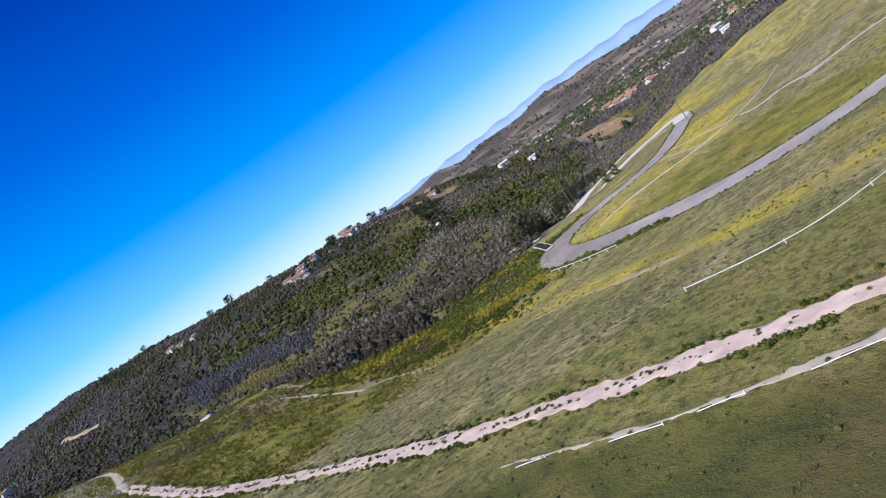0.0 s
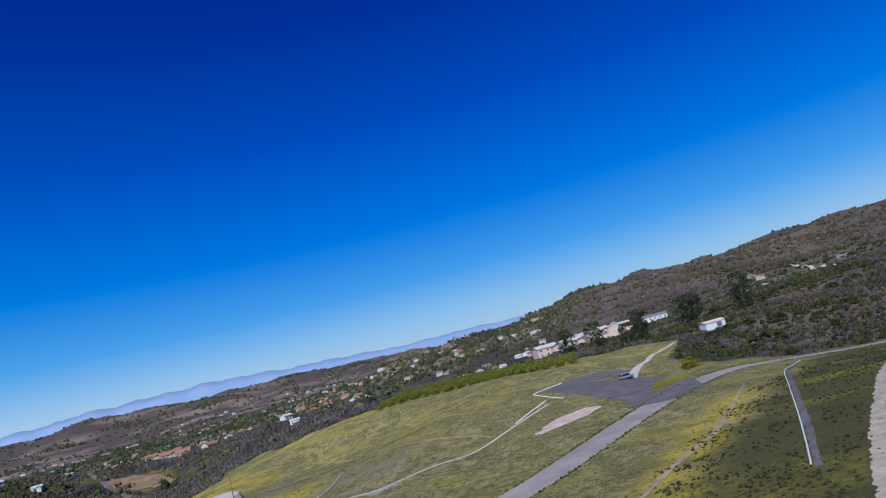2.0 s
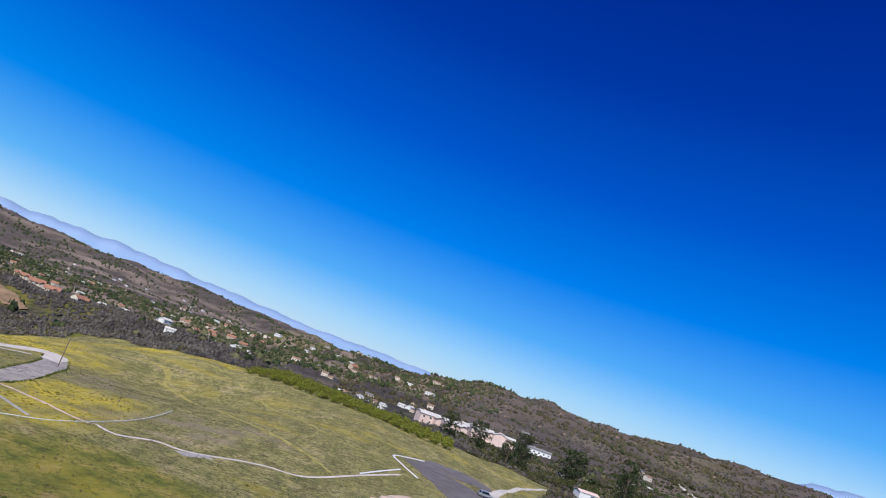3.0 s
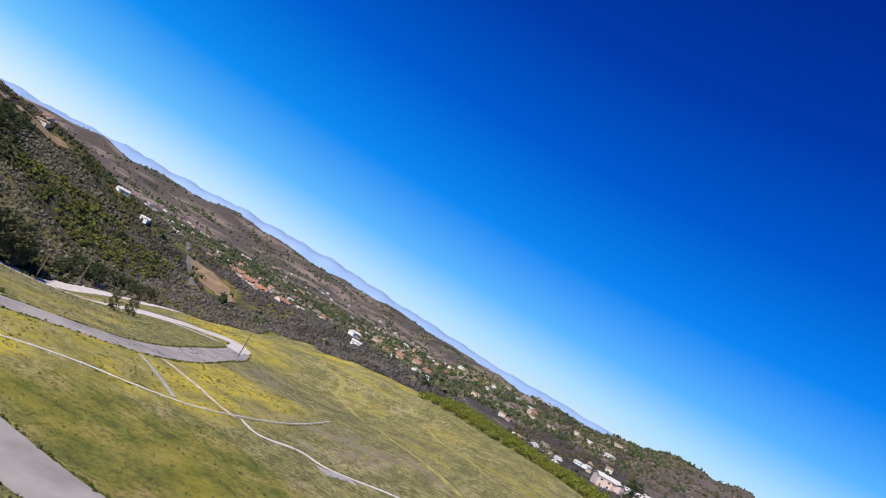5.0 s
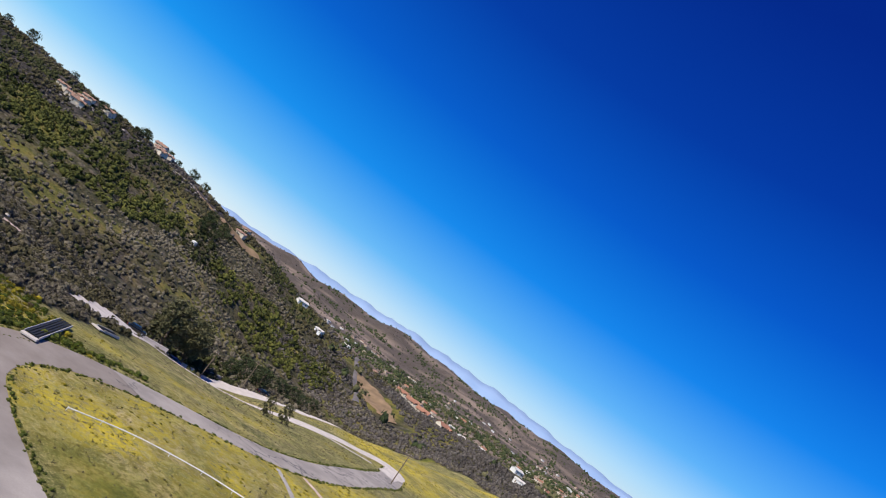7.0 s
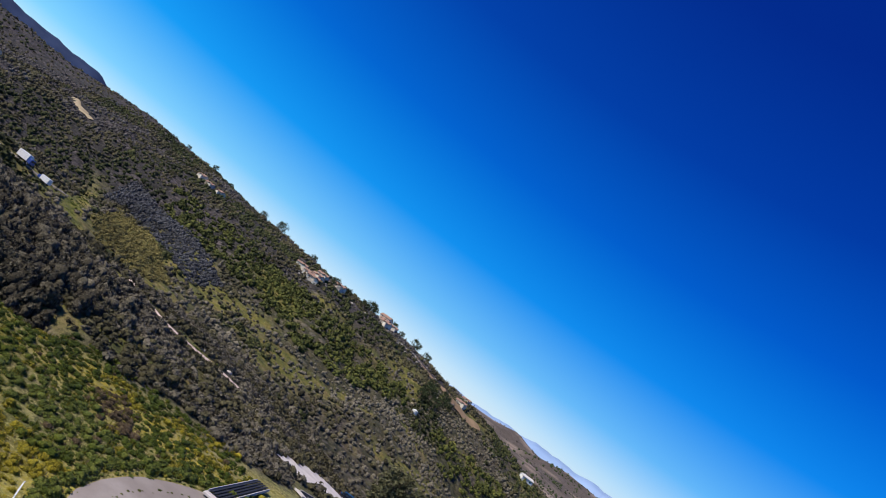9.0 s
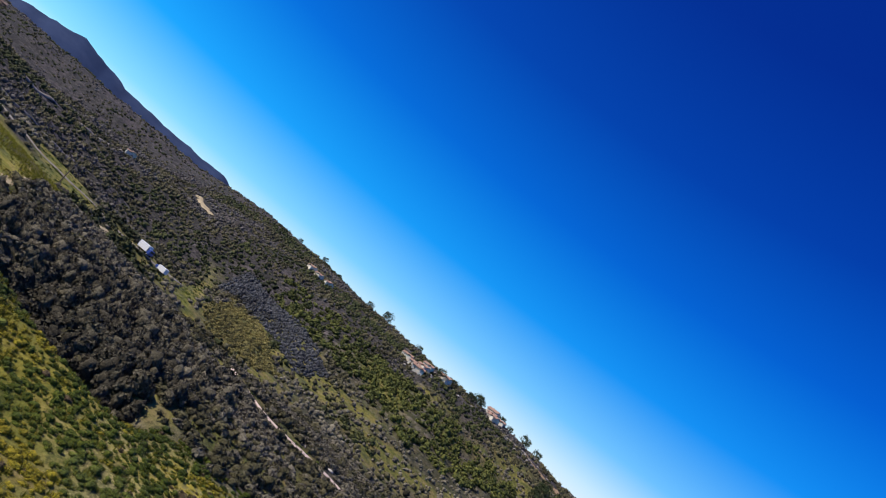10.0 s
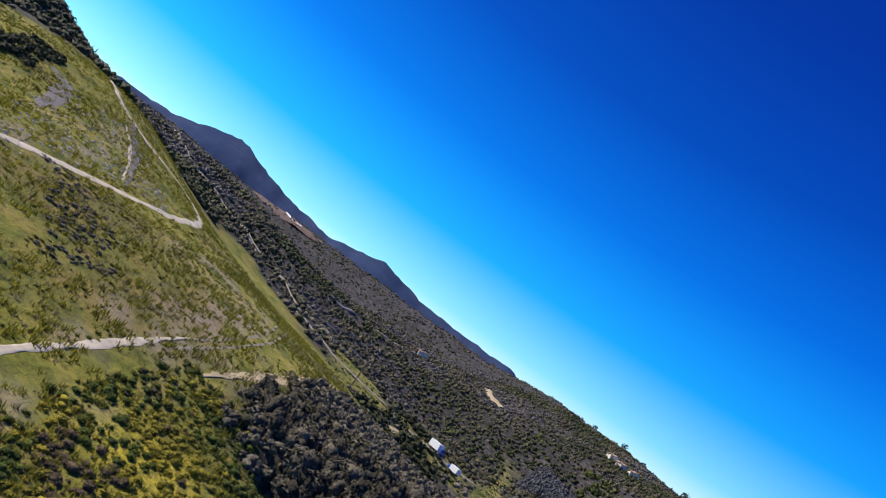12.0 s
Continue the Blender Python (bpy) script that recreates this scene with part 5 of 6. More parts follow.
# ---- houses
def gable(bm, w, d, z, rise, over=0.5, thick=0.25):
    """A pitched roof with thickness and eaves, its ridge along x."""
    for s in (1, -1):
        y0, y1 = s * (d / 2 + over), 0.0
        q = [Vector((-w / 2 - over, y0, z - over * rise * 2 / d)), Vector((w / 2 + over, y0, z - over * rise * 2 / d)), Vector((w / 2 + over, y1, z + rise)), Vector((-w / 2 - over, y1, z + rise))]
        lo = [bm.verts.new(v) for v in q]
        hi = [bm.verts.new(v + Vector((0, 0, thick))) for v in q]
        for f in ([lo[3], lo[2], lo[1], lo[0]], hi, *[[lo[i], lo[(i + 1) % 4], hi[(i + 1) % 4], hi[i]] for i in range(4)]):
            bm.faces.new(f)
    bmesh.ops.recalc_face_normals(bm, faces=bm.faces[:])


def house(name, label, w, d, h, rise, wall_m, roof_m, floors=1, wing=0.0):
    """A house: walls with gable ends, pitched roof, framed windows on all sides, a door."""
    top = base(name, label, "house")
    bm = bmesh.new()
    box(bm, 0, 0, -2.5, w, d, h + 2.5)
    if wing:
        box(bm, w * 0.3, -d * 0.5 - wing / 2 + 0.02, -2.5, w * 0.34, wing, h + 2.3)
    for s in (1, -1):
        a, b, c = (bm.verts.new(Vector((s * w / 2, -d / 2, h))), bm.verts.new(Vector((s * w / 2, d / 2, h))), bm.verts.new(Vector((s * w / 2, 0, h + rise))))
        bm.faces.new((a, b, c) if s > 0 else (c, b, a))
    part("wall", bm, wall_m, top)
    bm = bmesh.new()
    gable(bm, w, d, h, rise)
    roof = part("roof", bm, roof_m, top)
    if wing:
        bm = bmesh.new()
        gable(bm, wing + 1.5, w * 0.34, h - 0.2, rise * 0.6)
        bmesh.ops.transform(bm, matrix=pose(w * 0.3, -d * 0.5 - wing / 2 + 0.5, 0, 0, 0, 90), verts=bm.verts[:])
        part("roof", bm, roof_m, top)
    bm = bmesh.new()
    box(bm, -w * 0.2, d * 0.12, h + rise * 0.5, 0.8, 0.8, rise * 0.9, bevel=0.05)
    part("chimney", bm, wall_m, roof)
    n = max(2, int(w / 4))
    for f in range(floors):
        for side in (1, -1):
            for k in range(n):
                x = (k + 0.5) / n * w - w / 2
                if side < 0 and wing and abs(x - w * 0.3) < w * 0.2:
                    continue
                if f == 0 and side < 0 and k == 0:
                    bm = bmesh.new()
                    box(bm, x, side * (d / 2 + 0.04), 0, 1.0, 0.1, 2.05, bevel=0.02)
                    part("door", bm, WOOD, top)
                    continue
                bm = bmesh.new()
                box(bm, x, side * (d / 2 + 0.03), 0.9 + 2.8 * f, 1.6, 0.12, 1.35, bevel=0.03)
                frame_ob = part("window", bm, WHITE_PAINT, top)
                bm = bmesh.new()
                box(bm, x, side * (d / 2 + 0.08), 1.0 + 2.8 * f, 1.4, 0.06, 1.15)
                part("pane", bm, WINDOW, frame_ob)
    return top


def settle(proto, spots, group, seed, size=(0.5, 0.72)):
    rnd = random.Random(seed)
    tagged(proto, group=group)
    first = None
    for k, (x, y, turn) in enumerate(spots):
        s = rnd.uniform(*size)
        m = standing(x, y, turn, -0.3, s)
        if k == 0:
            first = m
        else:
            copy_thing(proto, m)
    proto.matrix_basis = first


settle(house("house", "long white house with terracotta tile roof in the valley", 13, 9, 2.5, 2.8, CREAM, ORANGE_TILE, 1, 4), [(-236, 428, 35), (-222, 421, 35), (-207, 413, 12), (-184, 400, 70)], "terracotta roofed houses", 1, (0.6, 0.75))
settle(house("house", "far tan house with an orange tile roof", 15, 10, 3.6, 3.0, TAN, ORANGE_TILE, 1, 0),
       [(-297, 1020, 20), (-288, 1105, 55), (-280, 1192, 10), (-218, 1122, 70), (-183, 1017, 30), (-360, 1105, 15), (-405, 1047, 40), (-272, 985, 60), (-218, 870, 25), (-216, 965, 5), (-192, 937, 35), (-240, 930, 80), (-255, 1010, 10), (-532, 1216, 30), (-516, 1062, 15), (-40, 934, 50), (-609, 1103, 20), (-552, 1085, 65)], "far orange roofed houses", 31, (0.55, 0.9))
settle(house("house", "white house with a pale roof among valley trees", 11, 7, 3.0, 1.5, WHITE_PAINT, PALE_ROOF, 1, 5),
       [(-276, 367, 20), (-297, 430, 50), (-175, 411, 60), (-164, 421, 15), (-118, 371, 10), (-80, 397, 25), (-177, 452, 15), (-154, 470, 40), (-130, 505, 10), (-97, 560, 25), (-60, 520, -10), (-30, 610, 15), (10, 560, 30), (-210, 560, 10), (-330, 690, 25), (-260, 760, 0), (-120, 700, 20),
        (110, 345, 5), (124, 350, -20), (179, 430, 15), (196, 446, 30), (60, 640, 5), (-395, 440, 35), (-420, 960, 20), (-230, 900, 15)], "white valley houses", 2, (0.4, 0.56))
settle(house("house", "cream two-storey house with a terracotta roof in the valley", 11, 8, 5.4, 2.0, CREAM, TERRACOTTA, 2, 0),
       [(-90, 470, 20), (-20, 500, 5), (-170, 620, 30), (-60, 760, 15), (60, 720, 0), (-280, 620, 25), (-360, 840, 10), (-300, 1010, 20), (20, 900, 15), (240, 560, 30), (-408, 289, 30)], "cream two-storey houses", 3)
settle(house("house", "tan ranch house with a grey shingle roof in the valley", 14, 8, 2.9, 1.9, TAN, SLATE, 1, 6),
       [(-130, 560, 35), (-240, 500, 15), (-5, 690, 25), (100, 580, -10), (-180, 800, 10), (-80, 880, 30), (-420, 760, 20), (260, 640, 10), (160, 700, 15), (-340, 560, 40), (-520, 900, 10), (290, 520, -15)], "ranch houses", 4)
spots = spread(70, -900, 60, 820, 1900, lambda x, y: np.degrees(np.arctan2(-x, y)) > 2)
settle(house("house", "small far house with white walls and a grey roof", 12, 9, 4.0, 2.0, WHITE_PAINT, SLATE, 1, 0), [(x, y, (x * 7) % 90) for x, y in spots[:34]], "far white houses", 11)
settle(house("house", "small far house with tan walls and a terracotta roof", 13, 9, 4.5, 2.0, TAN, TERRACOTTA, 1, 0), [(x, y, (x * 7) % 90) for x, y in spots[34:]], "far tan houses", 12)
spots = spread(90, -330, 70, 370, 780, lambda x, y: (edge_distance(x, y, [(-260, 410), (-175, 425), (-120, 345), (-190, 330)]) < -6) & (edge_distance(x, y, [(30, 410), (30, 460), (110, 460), (110, 410)]) < -8) & ((y > 400) | (x < -70)))
settle(house("house", "small white house among the valley trees", 11, 8, 3.2, 1.6, WHITE_PAINT, PALE_ROOF, 1, 0), [(x, y, (x * 11) % 180) for x, y in spots[:24]], "small white valley houses", 13, (0.5, 0.75))
settle(house("house", "small tan house with a brown tile roof among the trees", 12, 8, 3.2, 1.8, TAN, TERRACOTTA, 1, 0), [(x, y, (x * 11) % 180) for x, y in spots[24:44]], "small tan valley houses", 14, (0.45, 0.65))
spots = spread(620, -1000, 130, 700, 1600, lambda x, y: (np.hypot(x, y) > 830) & (np.hypot(x, y) < 1300 + 12 * np.degrees(np.arctan2(-x, y))) & (np.degrees(np.arctan2(-x, y)) > -6) & (np.degrees(np.arctan2(-x, y)) < 44) & (wave(x, y, 0.016) > -0.3))
settle(house("house", "pale stucco house with a low terracotta roof in the settled valley", 15, 9, 3.4, 1.8, CREAM, TERRACOTTA, 1, 4), [(x, y, (x * 5) % 180) for x, y in spots[:48]], "pale settled valley houses", 21, (0.5, 0.8))
settle(house("house", "white house with a pale flat-pitched roof in the settled valley", 16, 9, 3.2, 1.2, WHITE_PAINT, PALE_ROOF, 1, 0), [(x, y, (x * 5) % 180) for x, y in spots[48:100]], "white settled valley houses", 22, (0.5, 0.8))
settle(house("house", "tan house with a grey shingle roof in the settled valley", 14, 9, 3.4, 1.8, TAN, SLATE, 1, 0), [(x, y, (x * 5) % 180) for x, y in spots[100:132]], "tan settled valley houses", 23, (0.5, 0.8))
settle(house("school_block", "white and pink two-storey school building", 15, 9, 6.0, 1.6, PINK, PALE_ROOF, 2, 5), [(56, 425, 12), (76, 436, 4), (40, 440, 20), (66, 447, 60), (88, 430, 80)], "school buildings", 5, (0.85, 1.05))
settle(house("school_hall", "long low white hall with a grey roof", 22, 9, 3.6, 1.5, WHITE_PAINT, SLATE, 1, 0), [(128, 486, -6), (98, 470, 8)], "school halls", 6, (0.7, 0.85))
settle(house("ridge_house", "white ridge-top house with a low terracotta roof", 11, 6, 3.0, 1.4, CREAM, TERRACOTTA, 1, 3), [(-400, 284, 25), (-378, 216, 40), (-383, 232, 30), (-372, 205, 50), (-496, 28, 10), (-345, 330, 30), (-366, 352, 20), (-486, 158, 20), (-477, 162, 35), (-464, 167, 10), (-381, 203, 45), (-371, 210, 25), (-365, 205, 60), (-390, 279, 15), (-394, 288, 40)], "ridge houses", 7, (0.6, 0.8))


def barn():
    top = base("barn", "pink-roofed white metal barn beside the brush", "barn")
    bm = bmesh.new()
    box(bm, 0, 0, -1.5, 13, 8, 5.0)
    part("wall", bm, WHITE_PAINT, top)
    bm = bmesh.new()
    gable(bm, 13, 8, 3.5, 1.0, 0.4, 0.15)
    part("roof", bm, PINK, top, "faded pink metal roof")
    bm = bmesh.new()
    box(bm, 2.5, -4.02, 0, 3.2, 0.12, 2.8, bevel=0.03)
    part("door", bm, STEEL, top)
    top.matrix_basis = standing(101, 270, 12, 0, 0.72)


barn()


def water_tank():
    top = base("water_tank", "round white water tank on the brushy spur", "tank")
    bm = bmesh.new()
    tube(bm, (0, 0, -0.5), (0, 0, 3.2), 2.4, 2.4, 24)
    part("shell", bm, WHITE_PAINT, top)
    bm = bmesh.new()
    tube(bm, (0, 0, 3.2), (0, 0, 4.0), 2.5, 0.3, 24)
    part("lid", bm, WHITE_PAINT, top)
    bm = bmesh.new()
    for s in (-0.25, 0.25):
        tube(bm, (2.5, s, 0), (2.5, s, 3.3), 0.03)
    for k in range(9):
        tube(bm, (2.5, -0.25, 0.3 + 0.35 * k), (2.5, 0.25, 0.3 + 0.35 * k), 0.02)
    part("ladder", bm, STEEL, top)
    top.matrix_basis = standing(-281, 249, 0, 0, 0.62)
    strip("pad", [(-292, 254), (-286, 251), (-278, 247)], 2.2, SANDY, 0.3, 0.5, label="bare tan earth pad beside the tank", category="earth")


water_tank()


# ---- vehicles
def car(name, label, paint, length=4.6, wide=1.85, high=1.65, cab=(0.1, 0.62)):
    """A car with rounded body, cabin, panes, lamps and four wheels."""
    top = base(name, label, "car")
    bm = bmesh.new()
    box(bm, 0, 0, 0.32, length, wide, high * 0.4, bevel=0.16)
    part("body", bm, paint, top)
    bm = bmesh.new()
    c0, c1 = (cab[0] - 0.5) * length, (cab[1] + cab[0] - 0.42) * length
    z0, z1 = 0.32 + high * 0.36, high
    lo = [bm.verts.new(Vector((x, y, z0))) for x, y in ((c0, -wide * 0.47), (c1, -wide * 0.47), (c1, wide * 0.47), (c0, wide * 0.47))]
    hi = [bm.verts.new(Vector((x, y, z1))) for x, y in ((c0 + 0.35, -wide * 0.39), (c1 - 0.75, -wide * 0.39), (c1 - 0.75, wide * 0.39), (c0 + 0.35, wide * 0.39))]
    for f in (hi, lo[::-1], *[[lo[i], lo[(i + 1) % 4], hi[(i + 1) % 4], hi[i]] for i in range(4)]):
        bm.faces.new(f)
    bmesh.ops.bevel(bm, geom=bm.edges[:], offset=0.07, segments=2, affect="EDGES")
    cabin = part("cabin", bm, paint, top)
    for s in (1, -1):
        bm = bmesh.new()
        q = [Vector((c0 + 0.3, s * wide * 0.475, z0 + 0.08)), Vector((c1 - 0.2, s * wide * 0.475, z0 + 0.08)), Vector((c1 - 0.75, s * wide * 0.41, z1 - 0.12)), Vector((c0 + 0.45, s * wide * 0.41, z1 - 0.12))]
        bm.faces.new([bm.verts.new(v) for v in q])
        bmesh.ops.solidify(bm, geom=bm.faces[:], thickness=0.03)
        part("side_window", bm, WINDOW, cabin)
    for x0, x1 in ((c1 + 0.02, c1 - 0.7), (c0 - 0.02, c0 + 0.32)):
        bm = bmesh.new()
        q = [Vector((x0, -wide * 0.42, z0 + 0.08)), Vector((x0, wide * 0.42, z0 + 0.08)), Vector((x1, wide * 0.36, z1 - 0.1)), Vector((x1, -wide * 0.36, z1 - 0.1))]
        bm.faces.new([bm.verts.new(v) for v in q])
        bmesh.ops.solidify(bm, geom=bm.faces[:], thickness=0.03)
        part("windscreen", bm, WINDOW, cabin)
    for x in (-length * 0.31, length * 0.31):
        for s in (1, -1):
            bm = bmesh.new()
            tube(bm, (x, s * (wide / 2 - 0.2), 0.34), (x, s * (wide / 2 + 0.02), 0.34), 0.34, 0.34, 16)
            tyre = part("wheel", bm, RUBBER, top)
            bm = bmesh.new()
            tube(bm, (x, s * (wide / 2), 0.34), (x, s * (wide / 2 + 0.04), 0.34), 0.2, 0.2, 12)
            part("rim", bm, STEEL, tyre)
    for s in (1, -1):
        for x, m in ((length / 2, LAMP_GLASS), (-length / 2, TAIL_RED)):
            bm = bmesh.new()
            box(bm, x, s * wide * 0.36, 0.68, 0.08, 0.36, 0.16, bevel=0.02)
            part("headlight" if x > 0 else "tail_lamp", bm, m, top)
    return top


for name, label, paint, x, y, turn, size in (
        ("car", "black car parked on the pale lane by the trees", CAR_BLACK, -148, 194, 80, (4.7, 1.9, 1.6)),
        ("car", "dark car parked under the eucalyptus trees", CAR_BLACK, -141.5, 143, 62, (4.6, 1.85, 1.5)),
        ("car", "blue car parked under the eucalyptus trees", CAR_BLUE, -145.5, 151, 70, (4.4, 1.8, 1.5)),
        ("car", "dark car standing on the pale lane", CAR_BLACK, -128, 119, 55, (4.5, 1.85, 1.5)),
        ("car", "silver and black off-road car parked on the asphalt lot", CAR_SILVER, 42, 172, 10, (4.4, 1.9, 1.8))):
    car(name, label, paint, *size).matrix_basis = standing(x, y, turn, -0.14)


def truck():
    """A white box truck with a blue cab."""
    top = base("truck", "small white box truck with a blue cab on the hill lane", "truck")
    bm = bmesh.new()
    box(bm, -1.2, 0, 0.9, 6.0, 2.4, 2.6, bevel=0.06)
    part("cargo_box", bm, CAR_WHITE, top)
    bm = bmesh.new()
    box(bm, 2.9, 0, 0.5, 1.9, 2.2, 2.1, bevel=0.2)
    cab = part("cab", bm, CAR_BLUE, top)
    bm = bmesh.new()
    box(bm, 3.83, 0, 1.6, 0.08, 1.8, 0.75, bevel=0.03)
    part("windscreen", bm, WINDOW, cab)
    bm = bmesh.new()
    box(bm, 0, 0, 0.5, 7.2, 1.0, 0.3)
    part("chassis", bm, RUBBER, top)
    for x in (-2.8, 2.7):
        for s in (1, -1):
            bm = bmesh.new()
            tube(bm, (x, s * 0.8, 0.45), (x, s * 1.15, 0.45), 0.45, 0.45, 16)
            wheel = part("wheel", bm, RUBBER, top)
            bm = bmesh.new()
            tube(bm, (x, s * 1.12, 0.45), (x, s * 1.18, 0.45), 0.25, 0.25, 12)
            part("rim", bm, STEEL, wheel)
    return top


lorry = tagged(truck(), group="trucks on the hill lane")
lorry.matrix_basis = standing(-251.5, 50.5, 38, -0.4, 0.78)
copy_thing(lorry, standing(-247.5, 57, 215, -0.4, 0.78))


# ---- pipes, kerbs, drains, poles
def pipeline(label, line, r=0.085, gap=4.0, lift=0.35):
    """A white pipe laid along a line on short stakes."""
    top = base("white_pipe", label, "pipe", "white pipes on the field")
    c = curve(line, 1.2)
    z = land(c[:, 0], c[:, 1]) + lift
    q = [Vector((x, y, h)) for (x, y), h in zip(c, z)]
    bm = bmesh.new()
    ringed = []
    for i, v in enumerate(q):
        t = (q[min(i + 1, len(q) - 1)] - q[max(i - 1, 0)]).normalized()
        side = t.cross(Vector((0, 0, 1))).normalized()
        up = side.cross(t)
        ringed.append([bm.verts.new(v + (side * math.cos(a) + up * math.sin(a)) * r) for a in [k * math.pi / 4 for k in range(8)]])
    for a, b in zip(ringed, ringed[1:]):
        for k in range(8):
            bm.faces.new((a[k], a[(k + 1) % 8], b[(k + 1) % 8], b[k]))
    bm.faces.new(ringed[0])
    bm.faces.new(ringed[-1][::-1])
    bmesh.ops.recalc_face_normals(bm, faces=bm.faces[:])
    part("pipe", bm, WHITE_PAINT, top)
    every = max(1, int(gap / 1.2))
    for v in q[::every]:
        bm = bmesh.new()
        box(bm, v.x, v.y, v.z - lift - 0.3, 0.08, 0.08, lift + 0.45, random.uniform(0, 90), 0.01)
        part("stake", bm, WHITE_PAINT, top)
    return top


pipeline("white irrigation pipe between the arms of the loop road", [(-63, 61), (-60, 68), (-55, 74.5), (-50, 79), (-44.6, 86), (-41.5, 96), (-39, 111), (-38.5, 124), (-39, 136)], 0.07)
pipeline("straight white irrigation pipe across the south field", [(-16, -6), (-9, -5), (-3, -2), (3, 6), (10.2, 15)], 0.045, 9.0)
pipeline("white pipe beside the concrete drain", [(79, 139), (72, 127), (65.5, 115), (54, 85), (43, 56), (36, 38), (32, 28)], 0.1, 8.0)
for a, b in (((-3.2, -28.9), (-6, -29.8)), ((-8.2, -30.3), (-12, -31)), ((-17.5, -31.2), (-20, -31.8)), ((4.5, -26.8), (0.5, -28.2))):
    pipeline("weathered white pipe lying broken in the weeds", [a, ((a[0] + b[0]) / 2, (a[1] + b[1]) / 2 + 0.05), b], 0.035, 30.0, 0.1)
pipeline("white guard pipe round the outside of the bend", [(-68, 44.8), (-61, 42.6), (-55, 41), (-49, 39.6)], 0.05, 2.5, 0.6)

strip("concrete_drain", [(72.6, 127), (66.1, 114.8), (54.6, 84.8), (43.6, 55.8), (36.6, 37.8), (32.5, 27.6)], [0.4, 0.9, 0.9, 1.0, 1.0, 0.6], LOT, 0.05, 0.25, 5, 0.5, label="dark grey stained drain beside a white pipe", category="drain")
strip("dirt_track", [(80, 95), (62, 68), (47, 42), (36, 22), (31, 12), (22, -4)], [2.2, 2.6, 2.2, 2.8, 2.3, 2.6], PALE_TRAIL, 0.08, 0.35, 5, 0.5, label="pale dirt track beside the concrete drain", category="track")
strip("footpath", [(-41, 96.6), (-46, 98), (-50, 100.2), (-56, 103), (-63, 106)], 0.9, DIRT, 0.06, 0.25, label="narrow worn footpath through the grass", category="path")
strip("gutter", [(-63, 98.6), (-56, 93.6), (-47, 86.6)], 0.9, GRAVEL, 0.09, 0.1, label="short grey concrete gutter off the road", category="gutter")
strip("gutter", [(-41, 98), (-36, 95.5), (-31, 101), (-26, 101), (-22, 103.5), (-17, 108), (-11.7, 111), (-4, 113), (6, 131), (16, 150)], 0.9, CONCRETE, 0.10, 0.1, label="pale concrete gutter winding over the grass", category="gutter")
strip("pad", [(-25.5, 98), (-23, 101), (-21, 103)], 3.0, GRAVEL, 0.08, 0.5, label="bare gravel pad on the grass", category="pad")
strip("kerb", [(-118, 108), (-121, 122), (-118, 140), (-110, 158), (-101, 174), (-95, 182)], 0.6, CONCRETE, 0.25, 0.05, 3, label="low pale kerb on the grass between the roads", category="kerb")
strip("kerb", [(24, 187), (18, 180), (14, 174), (17, 164), (21, 154)], 0.7, WHITE_PAINT, 0.25, 0.05, 3, label="white painted kerb of the parking lot", category="kerb")
strip("kerb", [(6, 133), (11, 145), (16, 157)], 0.7, WHITE_PAINT, 0.25, 0.05, 3, label="white painted kerb beside the sandy patch", category="kerb")
strip("parking_lot", [(20, 179), (28, 172), (37, 160), (42, 144), (42, 128), (35, 112)], [10, 21, 27, 26, 20, 10], LOT, 0.13, 0.4, 9, label="dark worn asphalt lot joining the road", category="parking lot")
strip("parking_lot", [(23, 181), (31, 187), (40, 191), (45, 186)], [5, 13, 14, 6], LOT, 0.12, 0.6, 9, label="dark worn asphalt apron of the lot", category="parking lot")
strip("drain", [(-2.5, 47), (4, 41.5), (10, 36.8), (13, 34)], [0.5, 0.8, 0.8, 0.3], LOT, 0.07, 0.2, 5, 0.6, label="narrow dark drain running off the road", category="drain")
strip("drain", [(12.5, 23.5), (16, 25.5), (21, 20.5), (27, 17)], [0.4, 0.9, 0.9, 0.4], LOT, 0.07, 0.2, 5, 0.6, label="narrow dark drain through the weeds", category="drain")
strip("lane", [(43, 172), (48, 188), (58, 212), (70, 238), (85, 262)], [4.0, 2.6, 1.8, 1.7, 1.7], CONCRETE, 0.17, 0.2, label="pale concrete lane leading off the lot", category="lane")
strip("sand", [(10, 112), (15, 118), (20, 123.5), (25, 130)], [2, 6, 9, 5], DIRT, 0.08, 0.8, 7, label="bare pinkish sand patch in the grass", category="sand")
strip("dirt_track", [(-22, -31.2), (-16, -30.7), (-10, -30.1), (-5, -29), (-1, -27.9), (4, -26.4), (12, -24.6), (24, -22), (40, -20)], [0.15, 0.3, 0.2, 0.8, 1.2, 1.3, 0.7, 1.1, 0.5, 0.3], PALE_TRAIL, 0.07, 0.6, 7, 0.4, label="thin broken line of pale gravel through the weeds", category="track")
strip("dry_streak", [(-21, 11), (-25, 11), (-30, 12.2), (-37, 14.5), (-44, 16.8), (-50, 16.8), (-56, 16.4)], [0.5, 2.0, 2.6, 1.0, 0.7, 0.9, 0.3], SANDY, 0.06, 0.7, 7, 0.5, label="pale dry streak of bare earth across the field", category="earth")
strip("dry_streak", [(-36, 21), (-44, 22), (-52, 22.5), (-60, 24)], [0.2, 0.8, 0.5, 0.2], SANDY, 0.06, 0.6, 7, 0.5, label="thin dry streak of straw-coloured earth in the grass", category="earth")
